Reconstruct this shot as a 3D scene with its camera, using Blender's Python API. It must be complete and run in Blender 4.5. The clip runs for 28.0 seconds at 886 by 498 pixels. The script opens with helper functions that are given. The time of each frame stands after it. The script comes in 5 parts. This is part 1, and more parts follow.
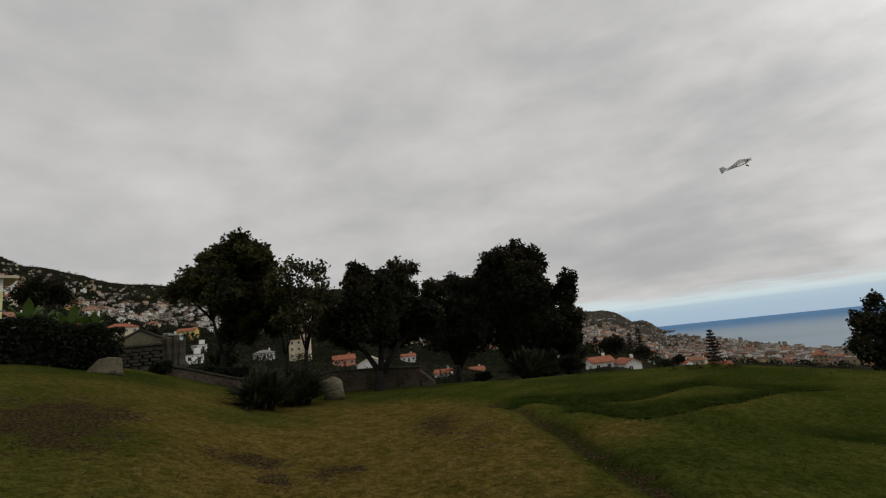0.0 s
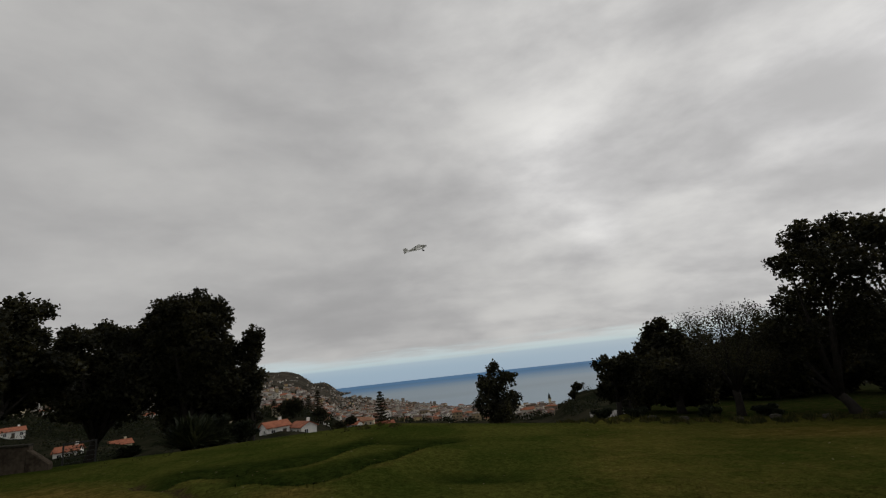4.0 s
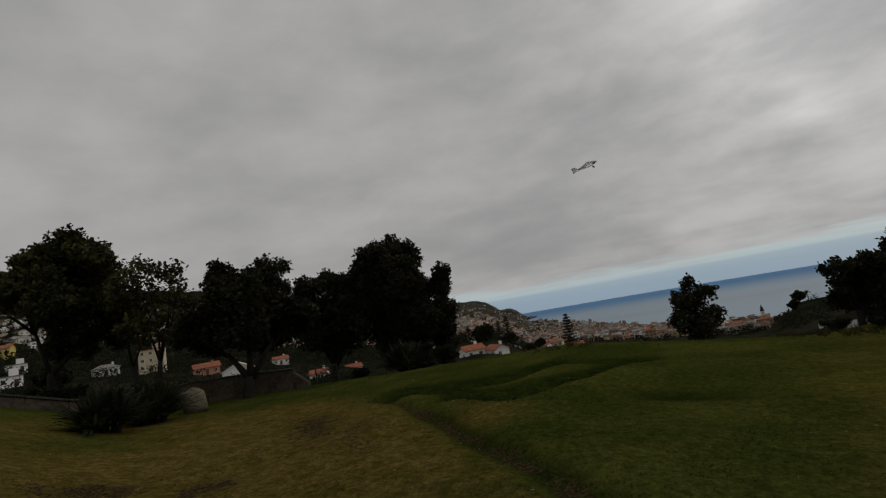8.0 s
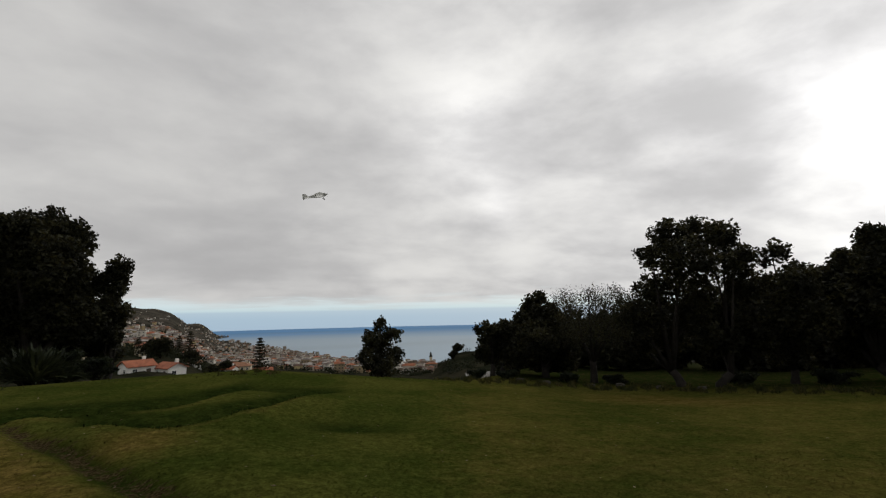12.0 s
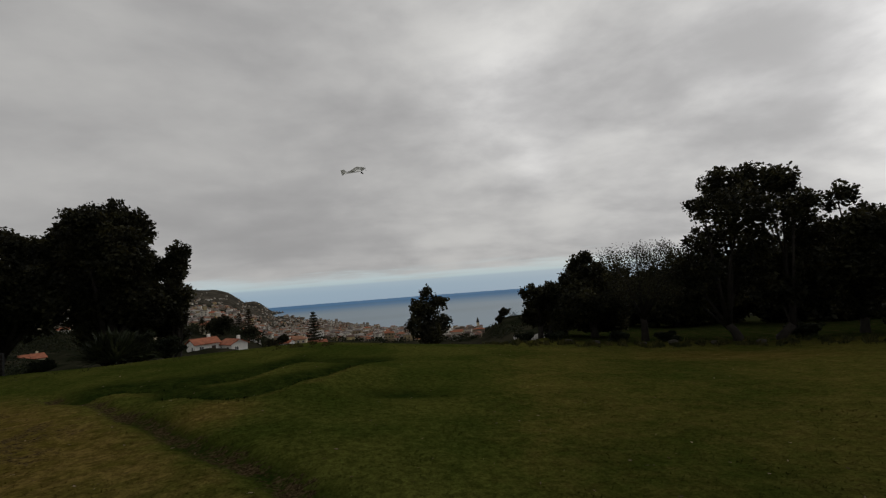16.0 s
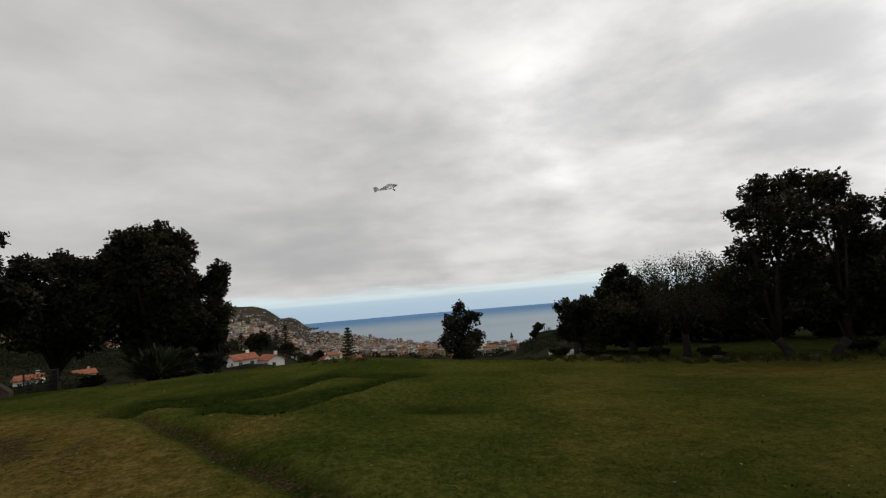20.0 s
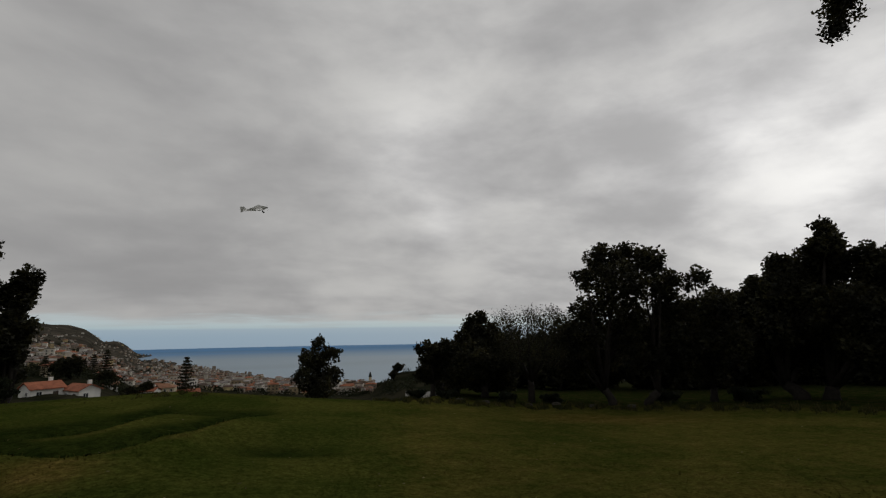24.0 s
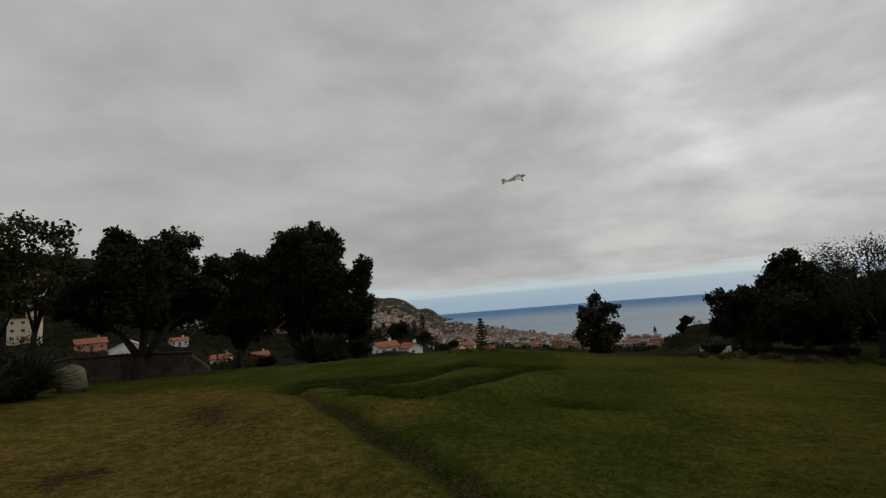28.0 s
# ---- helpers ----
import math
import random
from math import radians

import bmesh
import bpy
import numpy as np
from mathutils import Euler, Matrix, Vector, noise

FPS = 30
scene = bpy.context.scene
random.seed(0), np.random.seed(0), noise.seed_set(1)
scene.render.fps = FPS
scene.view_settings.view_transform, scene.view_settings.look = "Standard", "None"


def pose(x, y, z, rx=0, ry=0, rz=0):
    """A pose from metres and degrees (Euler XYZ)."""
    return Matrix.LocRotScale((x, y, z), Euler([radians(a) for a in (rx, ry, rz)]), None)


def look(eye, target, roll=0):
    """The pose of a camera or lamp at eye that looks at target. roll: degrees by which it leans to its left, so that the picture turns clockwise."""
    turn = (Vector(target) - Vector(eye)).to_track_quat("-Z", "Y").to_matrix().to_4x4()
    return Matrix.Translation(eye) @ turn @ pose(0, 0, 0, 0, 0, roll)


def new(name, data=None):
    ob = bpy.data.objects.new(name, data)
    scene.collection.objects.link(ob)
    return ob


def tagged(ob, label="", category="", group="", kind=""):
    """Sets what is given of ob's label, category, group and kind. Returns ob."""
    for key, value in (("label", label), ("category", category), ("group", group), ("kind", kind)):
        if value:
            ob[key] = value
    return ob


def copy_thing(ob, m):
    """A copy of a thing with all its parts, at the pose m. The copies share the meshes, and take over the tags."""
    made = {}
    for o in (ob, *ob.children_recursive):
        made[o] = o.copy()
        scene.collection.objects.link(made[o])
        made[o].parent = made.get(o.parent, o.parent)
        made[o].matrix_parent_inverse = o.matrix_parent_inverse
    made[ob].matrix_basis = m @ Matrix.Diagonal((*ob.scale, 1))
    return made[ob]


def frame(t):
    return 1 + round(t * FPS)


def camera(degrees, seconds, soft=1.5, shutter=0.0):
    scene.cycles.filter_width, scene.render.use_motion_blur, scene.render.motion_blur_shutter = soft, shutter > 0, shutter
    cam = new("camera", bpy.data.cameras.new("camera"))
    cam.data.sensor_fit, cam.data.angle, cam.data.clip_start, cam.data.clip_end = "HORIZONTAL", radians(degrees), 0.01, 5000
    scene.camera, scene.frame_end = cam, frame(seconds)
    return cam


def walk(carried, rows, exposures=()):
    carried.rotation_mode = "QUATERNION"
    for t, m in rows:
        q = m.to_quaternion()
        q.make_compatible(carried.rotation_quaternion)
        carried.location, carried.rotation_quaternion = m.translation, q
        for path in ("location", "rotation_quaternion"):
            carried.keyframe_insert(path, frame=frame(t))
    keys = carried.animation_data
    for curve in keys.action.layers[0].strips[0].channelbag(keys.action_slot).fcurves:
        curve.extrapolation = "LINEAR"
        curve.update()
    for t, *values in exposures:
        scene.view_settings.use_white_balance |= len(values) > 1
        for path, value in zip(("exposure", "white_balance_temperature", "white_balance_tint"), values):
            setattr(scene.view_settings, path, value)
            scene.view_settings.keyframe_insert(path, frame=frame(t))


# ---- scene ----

# ---------------------------------------------------------------- camera and its turning
EYE = 1.65
cam = camera(86.24, 28.0, soft=1.25)
TURNS = [(0, 33.64, 10.72, 6.49), (0.5, 37.40, 8.24, 6.67), (1, 36.01, 7.38, 5.02), (1.5, 29.61, 7.46, 3.99), (2, 20.91, 10.67, 3.69), (2.5, 11.38, 15.09, 4.88),
         (3, 2.64, 15.64, 5.77), (3.5, -0.69, 14.37, 6.22), (5.5, -7.47, 13.12, 5.01), (6, -0.70, 18.44, 3.78), (6.5, 5.24, 18.04, 5.61), (7, 10.68, 14.89, 7.31),
         (7.5, 14.96, 10.36, 9.99), (8, 18.86, 8.02, 9.92), (8.5, 20.52, 7.50, 9.06), (9, 19.29, 6.43, 7.31), (9.5, 15.04, 6.15, 6.33), (10, 8.95, 6.22, 4.23),
         (10.5, 4.30, 6.34, 3.58), (11, -2.21, 6.53, 2.65), (11.5, -9.59, 5.95, 2.34), (12, -16.15, 7.77, 1.19), (12.5, -23.38, 12.72, 0.26), (14.5, -29.11, 17.23, -0.24),
         (15, -21.02, 7.57, 1.39), (15.5, -14.57, 4.89, 2.60), (16, -10.79, 4.06, 4.30), (16.5, -8.73, 3.53, 5.25), (17, -5.65, 3.95, 6.49), (17.5, -2.57, 4.49, 5.45),
         (18, -2.03, 4.78, 4.24), (18.5, -3.25, 4.46, 3.84), (19, -4.46, 3.96, 4.78), (19.5, -5.80, 4.32, 5.53), (20, -6.84, 6.18, 4.80), (20.5, -8.29, 10.38, 4.91),
         (21, -14.35, 13.09, 2.81), (21.5, -17.67, 13.07, 1.48), (22, -22.28, 12.82, -0.01), (22.5, -26.76, 14.40, -0.70), (24.5, -20.37, 8.90, 2.33), (25, -15.79, 9.72, 3.08),
         (25.5, -12.56, 9.81, 4.04), (26, -10.14, 9.11, 5.58), (26.5, -6.67, 7.85, 5.75), (27, -3.22, 7.12, 5.09), (27.5, 1.86, 6.91, 3.54), (28, 8.96, 6.48, 4.79)]
EXPOSURES = [(0, 0.12), (1, 0.38), (2, 0.6), (3, 0.18), (3.5, 0.0), (5.5, -0.42), (6, -0.47), (7, -0.72), (8, -0.45), (9, 0.05), (10, 0.38), (11, 0.36), (12, 0.17), (12.5, 0.1), (14.5, -0.75), (15, -0.8), (16, -0.27), (17, 0.05), (18, 0.1), (20, 0.23), (21, 0.05), (22, -0.42), (25, -0.4), (26, -0.4), (27, -0.26), (28, -0.15)]
walk(cam, [(t, pose(0, 0, EYE, 90 + p, r, y)) for t, y, p, r in TURNS], EXPOSURES)

# ---------------------------------------------------------------- sky and sun
SUN_AZ, SUN_EL = -62.0, 30.0          # degrees; azimuth counts to the left of straight ahead


def toward(az, el=0.0):
    a, e = radians(az), radians(el)
    return Vector((-math.sin(a) * math.cos(e), math.cos(a) * math.cos(e), math.sin(e)))


class Nodes:
    """Short hand for building a node tree."""

    def __init__(self, tree):
        self.tree = tree
        tree.nodes.clear()

    def add(self, kind, **sets):
        node = self.tree.nodes.new(kind)
        for key, value in sets.items():
            if key == "op":
                node.operation = value
            elif key == "dims":
                node.noise_dimensions = value
            elif key == "blend":
                node.blend_type = value
        return node

    def link(self, a, b):
        self.tree.links.new(a, b)

    def put(self, socket, value):
        if isinstance(value, bpy.types.NodeSocket):
            self.link(value, socket)
        else:
            socket.default_value = value

    def math(self, op, a, b=0.0, c=0.0, clamp=False):
        n = self.add("ShaderNodeMath", op=op)
        n.use_clamp = clamp
        for s, v in zip(n.inputs, (a, b, c)):
            self.put(s, v)
        return n.outputs[0]

    def vmath(self, op, a, b=(0, 0, 0), out=0):
        n = self.add("ShaderNodeVectorMath", op=op)
        self.put(n.inputs[0], a)
        self.put(n.inputs[1], b)
        return n.outputs[out]

    def step(self, x, lo, hi, a=0.0, b=1.0):
        n = self.add("ShaderNodeMapRange")
        n.interpolation_type = "SMOOTHSTEP"
        for s, v in zip(n.inputs[:5], (x, lo, hi, a, b)):
            self.put(s, v)
        return n.outputs[0]

    def mix(self, f, a, b, blend="MIX"):
        n = self.add("ShaderNodeMix", blend=blend)
        n.data_type = "RGBA"
        n.blend_type = blend
        self.put(n.inputs[0], f)
        for s, v in ((n.inputs[6], a), (n.inputs[7], b)):
            self.put(s, v if isinstance(v, bpy.types.NodeSocket) else (*v, 1.0)[:4])
        return n.outputs[2]

    def noise(self, vec, scale, detail=4.0, rough=0.55, distort=0.0, dims="3D"):
        n = self.add("ShaderNodeTexNoise", dims=dims)
        if vec is not None:
            self.link(vec, n.inputs["Vector"])
        n.inputs["Scale"].default_value = scale
        n.inputs["Detail"].default_value = detail
        n.inputs["Roughness"].default_value = rough
        n.inputs["Distortion"].default_value = distort
        return n.outputs[0]

    def ramp(self, f, stops):
        n = self.add("ShaderNodeValToRGB")
        e = n.color_ramp.elements
        while len(e) < len(stops):
            e.new(0.5)
        for el, (p, c) in zip(e, stops):
            el.position, el.color = p, (*c, 1.0)
        self.link(f, n.inputs[0])
        return n.outputs[0]


def make_sky():
    world = bpy.data.worlds.new("overcast_sky")
    scene.world = world
    world.use_nodes = True
    g = Nodes(world.node_tree)
    d = g.add("ShaderNodeTexCoord").outputs["Generated"]
    d = g.vmath("NORMALIZE", d)
    sep = g.add("ShaderNodeSeparateXYZ")
    g.link(d, sep.inputs[0])
    x, y, z = sep.outputs
    zc = g.math("ADD", g.math("MAXIMUM", z, 0.0), 0.24)
    comb = g.add("ShaderNodeCombineXYZ")
    g.link(g.math("DIVIDE", x, zc), comb.inputs[0])
    g.link(g.math("DIVIDE", y, zc), comb.inputs[1])
    flat = comb.outputs[0]

    def laid(source, scale, at, turn=0.0):
        m = g.add("ShaderNodeMapping")
        g.link(source, m.inputs[0])
        m.inputs["Scale"].default_value, m.inputs["Location"].default_value = scale, at
        m.inputs["Rotation"].default_value = (0, 0, radians(turn))
        return m.outputs[0]

    # a level sheet of stratus seen from below: wide masses, rolls, and soft mottling
    big = g.noise(laid(flat, (0.8, 1.0, 1.0), (1.3, 4.2, 0), 25), 0.85, 3.0, 0.5, 0.4)
    fine = g.noise(laid(flat, (0.75, 1.0, 1.0), (3.1, 1.7, 0), -12), 2.6, 4.0, 0.5, 0.2)
    cells = g.noise(laid(d, (1.0, 1.0, 2.2), (0.7, 2.3, 0.4)), 5.0, 8.0, 0.56, 0.15)
    mass = g.math("ADD", g.math("MULTIPLY", big, 0.40), g.math("ADD", g.math("MULTIPLY", cells, 0.33), g.math("MULTIPLY", fine, 0.27)))

    def lobe(az, el, power, gain):
        c = g.math("MAXIMUM", g.vmath("DOT_PRODUCT", d, tuple(toward(az, el)), out=1), 0.0)
        return g.math("MULTIPLY", g.math("POWER", c, power), gain)

    # where the sheet is thin and the sun behind it shows
    veil = 0.0
    for az, el, power, gain in ((-58, 20, 3.0, 0.10), (-66, 14, 34.0, 0.46), (-20.5, 21, 110.0, 0.22), (-23.4, 13, 900.0, 0.14), (-25, 46, 9.0, 0.10), (-56, 21, 260.0, 0.16), (-44, 21, 160.0, 0.10), (-36, 10, 60.0, 0.06)):
        veil = g.math("ADD", veil, lobe(az, el, power, gain))
    veil = g.math("MULTIPLY", veil, g.step(mass, 0.36, 0.60, 0.60, 1.20))
    # thinner and more broken towards the sea, a smooth sheet over the hills
    sheet = g.step(g.vmath("DOT_PRODUCT", d, tuple(toward(60, 20)), out=1), 0.05, 0.95)
    mass = g.math("ADD", g.math("MULTIPLY", mass, g.math("SUBTRACT", 1.0, g.math("MULTIPLY", sheet, 0.45))), g.math("MULTIPLY", sheet, 0.222))
    # thicker rolls with dark bellies
    for az, el, power, gain in ((-31, 15.5, 260.0, -0.035), (-48.5, 15.5, 260.0, -0.05), (-44, 29, 40.0, -0.03), (-60, 34, 30.0, -0.05), (2, 19, 60.0, -0.03)):
        mass = g.math("ADD", mass, lobe(az, el, power, gain))
    bright = g.math("ADD", g.step(mass, 0.36, 0.64, 0.385, 0.595), veil)
    cloud = g.mix(g.step(mass, 0.4, 0.62), (0.975, 0.965, 0.965), (1.0, 0.988, 0.962))
    cloud = g.mix(1.0, cloud, bright, "MULTIPLY")
    # the clear strip over the sea
    nish = g.add("ShaderNodeTexSky")
    nish.sky_type = "NISHITA"
    nish.sun_disc = False
    nish.sun_elevation, nish.sun_rotation = radians(SUN_EL), radians(-SUN_AZ)
    blue = g.mix(1.0, nish.outputs[0], (0.12, 0.12, 0.12), "MULTIPLY")
    clear = g.ramp(g.step(z, -0.03, 0.06), [(0.0, (0.34, 0.46, 0.58)), (0.20, (0.35, 0.475, 0.59)), (0.40, (0.39, 0.51, 0.61)), (0.47, (0.50, 0.63, 0.68)), (0.66, (0.57, 0.67, 0.71)), (1.0, (0.58, 0.66, 0.69))])
    clear = g.mix(0.10, clear, blue)
    wisps = g.add("ShaderNodeMapping")
    g.link(d, wisps.inputs[0])
    wisps.inputs["Scale"].default_value = (1.0, 1.0, 14.0)
    shred = g.noise(wisps.outputs[0], 5.0, 5.0, 0.55, 0.4)
    edge = g.math("ADD", z, g.math("ADD", g.math("MULTIPLY", g.math("SUBTRACT", fine, 0.5), 0.03), g.math("MULTIPLY", g.math("SUBTRACT", shred, 0.5), 0.06)))
    cover = g.step(edge, 0.012, 0.043)
    sky = g.mix(cover, clear, cloud)
    bg = g.add("ShaderNodeBackground")
    g.link(sky, bg.inputs[0])
    bg.inputs[1].default_value = 1.0
    g.link(bg.outputs[0], g.add("ShaderNodeOutputWorld").inputs[0])


make_sky()
lamp = bpy.data.lights.new("sun", "SUN")
lamp.energy, lamp.angle, lamp.color = 0.5, radians(25), (1.0, 0.96, 0.9)
sun_ob = new("sun", lamp)
sun_ob.matrix_world = look(toward(SUN_AZ, SUN_EL + 12) * 60, (0, 0, 0))

# ---------------------------------------------------------------- materials


def material(name, build, rough=0.8, spec=0.3, metal=0.0):
    m = bpy.data.materials.new(name)
    m.use_nodes = True
    g = Nodes(m.node_tree)
    p = g.add("ShaderNodeBsdfPrincipled")
    p.inputs["Roughness"].default_value = rough
    p.inputs["Specular IOR Level"].default_value = spec
    p.inputs["Metallic"].default_value = metal
    g.link(p.outputs[0], g.add("ShaderNodeOutputMaterial").inputs[0])
    build(g, p)
    return m


def object_space(g):
    return g.add("ShaderNodeTexCoord").outputs["Object"]


def bump(g, p, height, strength=0.4, distance=0.02):
    b = g.add("ShaderNodeBump")
    b.inputs["Strength"].default_value, b.inputs["Distance"].default_value = strength, distance
    g.link(height, b.inputs["Height"])
    g.link(b.outputs[0], p.inputs["Normal"])


def plain(name, colour, rough=0.7, spec=0.3, metal=0.0, scale=3.0, vary=0.25, relief=0.2, fine=40.0):
    """A painted or mineral surface with blotches and grain."""
    def build(g, p):
        v = object_space(g)
        a = g.noise(v, scale, 4.0)
        b = g.noise(v, fine, 3.0)
        rnd = g.add("ShaderNodeObjectInfo").outputs["Random"]
        f = g.math("ADD", g.math("MULTIPLY", a, 0.6), g.math("MULTIPLY", b, 0.4))
        f = g.math("ADD", g.step(f, 0.3, 0.7, 1 - vary, 1 + vary), g.math("MULTIPLY", g.math("SUBTRACT", rnd, 0.5), 0.12))
        g.link(g.mix(1.0, (*colour,), f, "MULTIPLY"), p.inputs["Base Color"])
        if relief:
            bump(g, p, f, relief, 0.01)
    return material(name, build, rough, spec, metal)


def leafy(name, dark, light, rough=0.6):
    """Leaves: every leaf its own tone, a little light passes through."""
    def build(g, p):
        rnd = g.add("ShaderNodeNewGeometry").outputs["Random Per Island"]
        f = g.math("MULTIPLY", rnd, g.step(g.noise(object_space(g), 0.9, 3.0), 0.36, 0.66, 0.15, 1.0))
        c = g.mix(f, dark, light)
        g.link(c, p.inputs["Base Color"])
        thin = g.add("ShaderNodeBsdfTranslucent")
        g.link(g.mix(1.0, c, (1.5, 1.25, 0.9), "MULTIPLY"), thin.inputs[0])
        both = g.add("ShaderNodeMixShader")
        both.inputs[0].default_value = 0.35
        g.link(p.outputs[0], both.inputs[1])
        g.link(thin.outputs[0], both.inputs[2])
        g.link(both.outputs[0], g.tree.nodes["Material Output"].inputs[0])
    return material(name, build, rough, 0.18)


def lawn_colour(g, p):
    v = g.add("ShaderNodeNewGeometry").outputs["Position"]
    dry, bare, wild, lush_shade = (g.add("ShaderNodeAttribute") for _ in range(4))
    for n, k in ((dry, "dry"), (bare, "bare"), (wild, "wild"), (lush_shade, "lush_shade")):
        n.attribute_name = k
    n1, n2, n3 = g.noise(v, 0.35, 5.0, 0.6), g.noise(v, 2.6, 5.0, 0.65), g.noise(v, 26.0, 4.0, 0.7)
    green = g.mix(g.step(n1, 0.35, 0.65), (0.029, 0.039, 0.0070), (0.057, 0.060, 0.0125))
    straw = g.mix(g.step(n2, 0.25, 0.75), (0.062, 0.050, 0.010), (0.122, 0.085, 0.025))
    d = g.math("ADD", dry.outputs["Fac"], g.math("ADD", g.math("MULTIPLY", g.math("SUBTRACT", n2, 0.5), 0.5), g.math("MULTIPLY", g.math("SUBTRACT", n1, 0.5), 0.5)))
    c = g.mix(g.step(d, 0.15, 1.05), green, straw)
    n4 = g.noise(v, 9.0, 4.0, 0.7)
    # dark green: long grass, plus shade painted into hollows and under the grove
    c = g.mix(g.step(g.math("ADD", lush_shade.outputs["Fac"], g.math("MULTIPLY", g.math("SUBTRACT", n4, 0.5), 0.5)), 0.08, 0.85), c, g.mix(g.step(n2, 0.3, 0.7), (0.010, 0.017, 0.0034), (0.022, 0.030, 0.006)))
    c = g.mix(1.0, c, g.step(n4, 0.28, 0.72, 0.62, 1.3), "MULTIPLY")
    soil = g.mix(g.step(n3, 0.35, 0.65), (0.019, 0.014, 0.007), (0.050, 0.036, 0.018))
    n5 = g.noise(v, 14.0, 5.0, 0.75, 0.6)
    b = g.math("ADD", bare.outputs["Fac"], g.math("ADD", g.math("MULTIPLY", g.math("SUBTRACT", n2, 0.5), 2.2), g.math("MULTIPLY", g.math("SUBTRACT", n5, 0.5), 2.4)))
    c = g.mix(g.step(b, 0.45, 0.95), c, soil)
    c = g.mix(1.0, c, g.step(n3, 0.25, 0.75, 0.62, 1.3), "MULTIPLY")
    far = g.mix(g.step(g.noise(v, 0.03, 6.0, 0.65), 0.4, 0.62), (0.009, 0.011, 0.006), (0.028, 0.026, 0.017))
    # rock far off; its paleness also stands for haze
    hazed_rock = g.mix(g.step(g.noise(v, 0.012, 6.0, 0.6), 0.35, 0.65), (0.026, 0.025, 0.020), (0.080, 0.070, 0.056))
    far = g.mix(g.math("MULTIPLY", dry.outputs["Fac"], wild.outputs["Fac"]), far, hazed_rock)
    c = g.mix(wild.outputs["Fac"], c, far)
    g.link(c, p.inputs["Base Color"])
    bump(g, p, g.math("ADD", n3, g.math("MULTIPLY", n2, 0.6)), 0.4, 0.02)


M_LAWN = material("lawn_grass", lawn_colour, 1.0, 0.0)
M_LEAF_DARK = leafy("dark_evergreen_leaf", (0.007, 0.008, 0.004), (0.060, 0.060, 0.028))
M_LEAF_MID = leafy("olive_leaf", (0.009, 0.012, 0.004), (0.125, 0.125, 0.042))
M_LEAF_BRIGHT = leafy("banana_leaf", (0.045, 0.085, 0.02), (0.115, 0.165, 0.055))
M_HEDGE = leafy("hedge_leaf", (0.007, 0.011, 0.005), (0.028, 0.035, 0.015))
M_FARLEAF = leafy("far_foliage", (0.007, 0.010, 0.005), (0.036, 0.042, 0.019), 0.8)
M_STRAP = leafy("strap_leaf", (0.008, 0.012, 0.006), (0.055, 0.068, 0.036), 0.5)
M_BARK = plain("bark", (0.020, 0.017, 0.014), 0.9, 0.2, scale=6, vary=0.4, relief=0.7)
M_STONE = plain("weathered_stone", (0.040, 0.036, 0.027), 0.9, 0.15, scale=2.5, vary=0.6, relief=0.6, fine=18)
M_STONE_PALE = plain("pale_stone", (0.125, 0.11, 0.072), 0.9, 0.2, scale=2.0, vary=0.4, relief=0.6, fine=14)
M_STONE_MOSS = plain("lichened_stone", (0.068, 0.062, 0.042), 0.9, 0.15, scale=2.2, vary=0.6, relief=0.6, fine=16)
M_PLASTER = plain("stained_plaster", (0.062, 0.049, 0.036), 0.9, 0.1, scale=1.6, vary=0.6, relief=0.3, fine=12)
M_TILE = plain("terracotta_tile", (0.28, 0.10, 0.055), 0.85, 0.2, scale=0.8, vary=0.35, relief=0.3, fine=6)
M_TILE_OLD = plain("old_roof_tile", (0.24, 0.12, 0.07), 0.88, 0.2, scale=0.8, vary=0.4, relief=0.3, fine=6)
M_WHITE = plain("white_render", (0.76, 0.745, 0.70), 0.85, 0.2, scale=0.5, vary=0.12, relief=0.1)
M_CREAM = plain("cream_render", (0.56, 0.48, 0.33), 0.85, 0.2, scale=0.5, vary=0.14, relief=0.1)
M_YELLOW = plain("yellow_render", (0.60, 0.46, 0.12), 0.85, 0.2, scale=0.5, vary=0.12, relief=0.1)
M_LEMON = plain("pale_yellow_render", (0.62, 0.60, 0.30), 0.85, 0.2, scale=0.5, vary=0.1, relief=0.1)
M_PINK = plain("salmon_render", (0.50, 0.22, 0.14), 0.85, 0.2, scale=0.5, vary=0.14, relief=0.1)
M_GREY = plain("grey_concrete", (0.20, 0.19, 0.175), 0.9, 0.2, scale=0.6, vary=0.2, relief=0.2)
M_BLUE = plain("pale_blue_render", (0.50, 0.62, 0.62), 0.85, 0.2, scale=0.5, vary=0.1, relief=0.1)
M_GLASS = plain("dark_window_glass", (0.03, 0.035, 0.04), 0.12, 0.6, scale=1.0, vary=0.2, relief=0.0)
M_WOOD = plain("dark_painted_wood", (0.07, 0.055, 0.04), 0.7, 0.3, scale=5, vary=0.3)
M_FOAM = plain("grey_foam", (0.78, 0.78, 0.75), 0.6, 0.3, scale=8, vary=0.08, relief=0.05)
M_BLACK = plain("black_plastic", (0.02, 0.02, 0.02), 0.5, 0.4, scale=9, vary=0.2, relief=0.0)


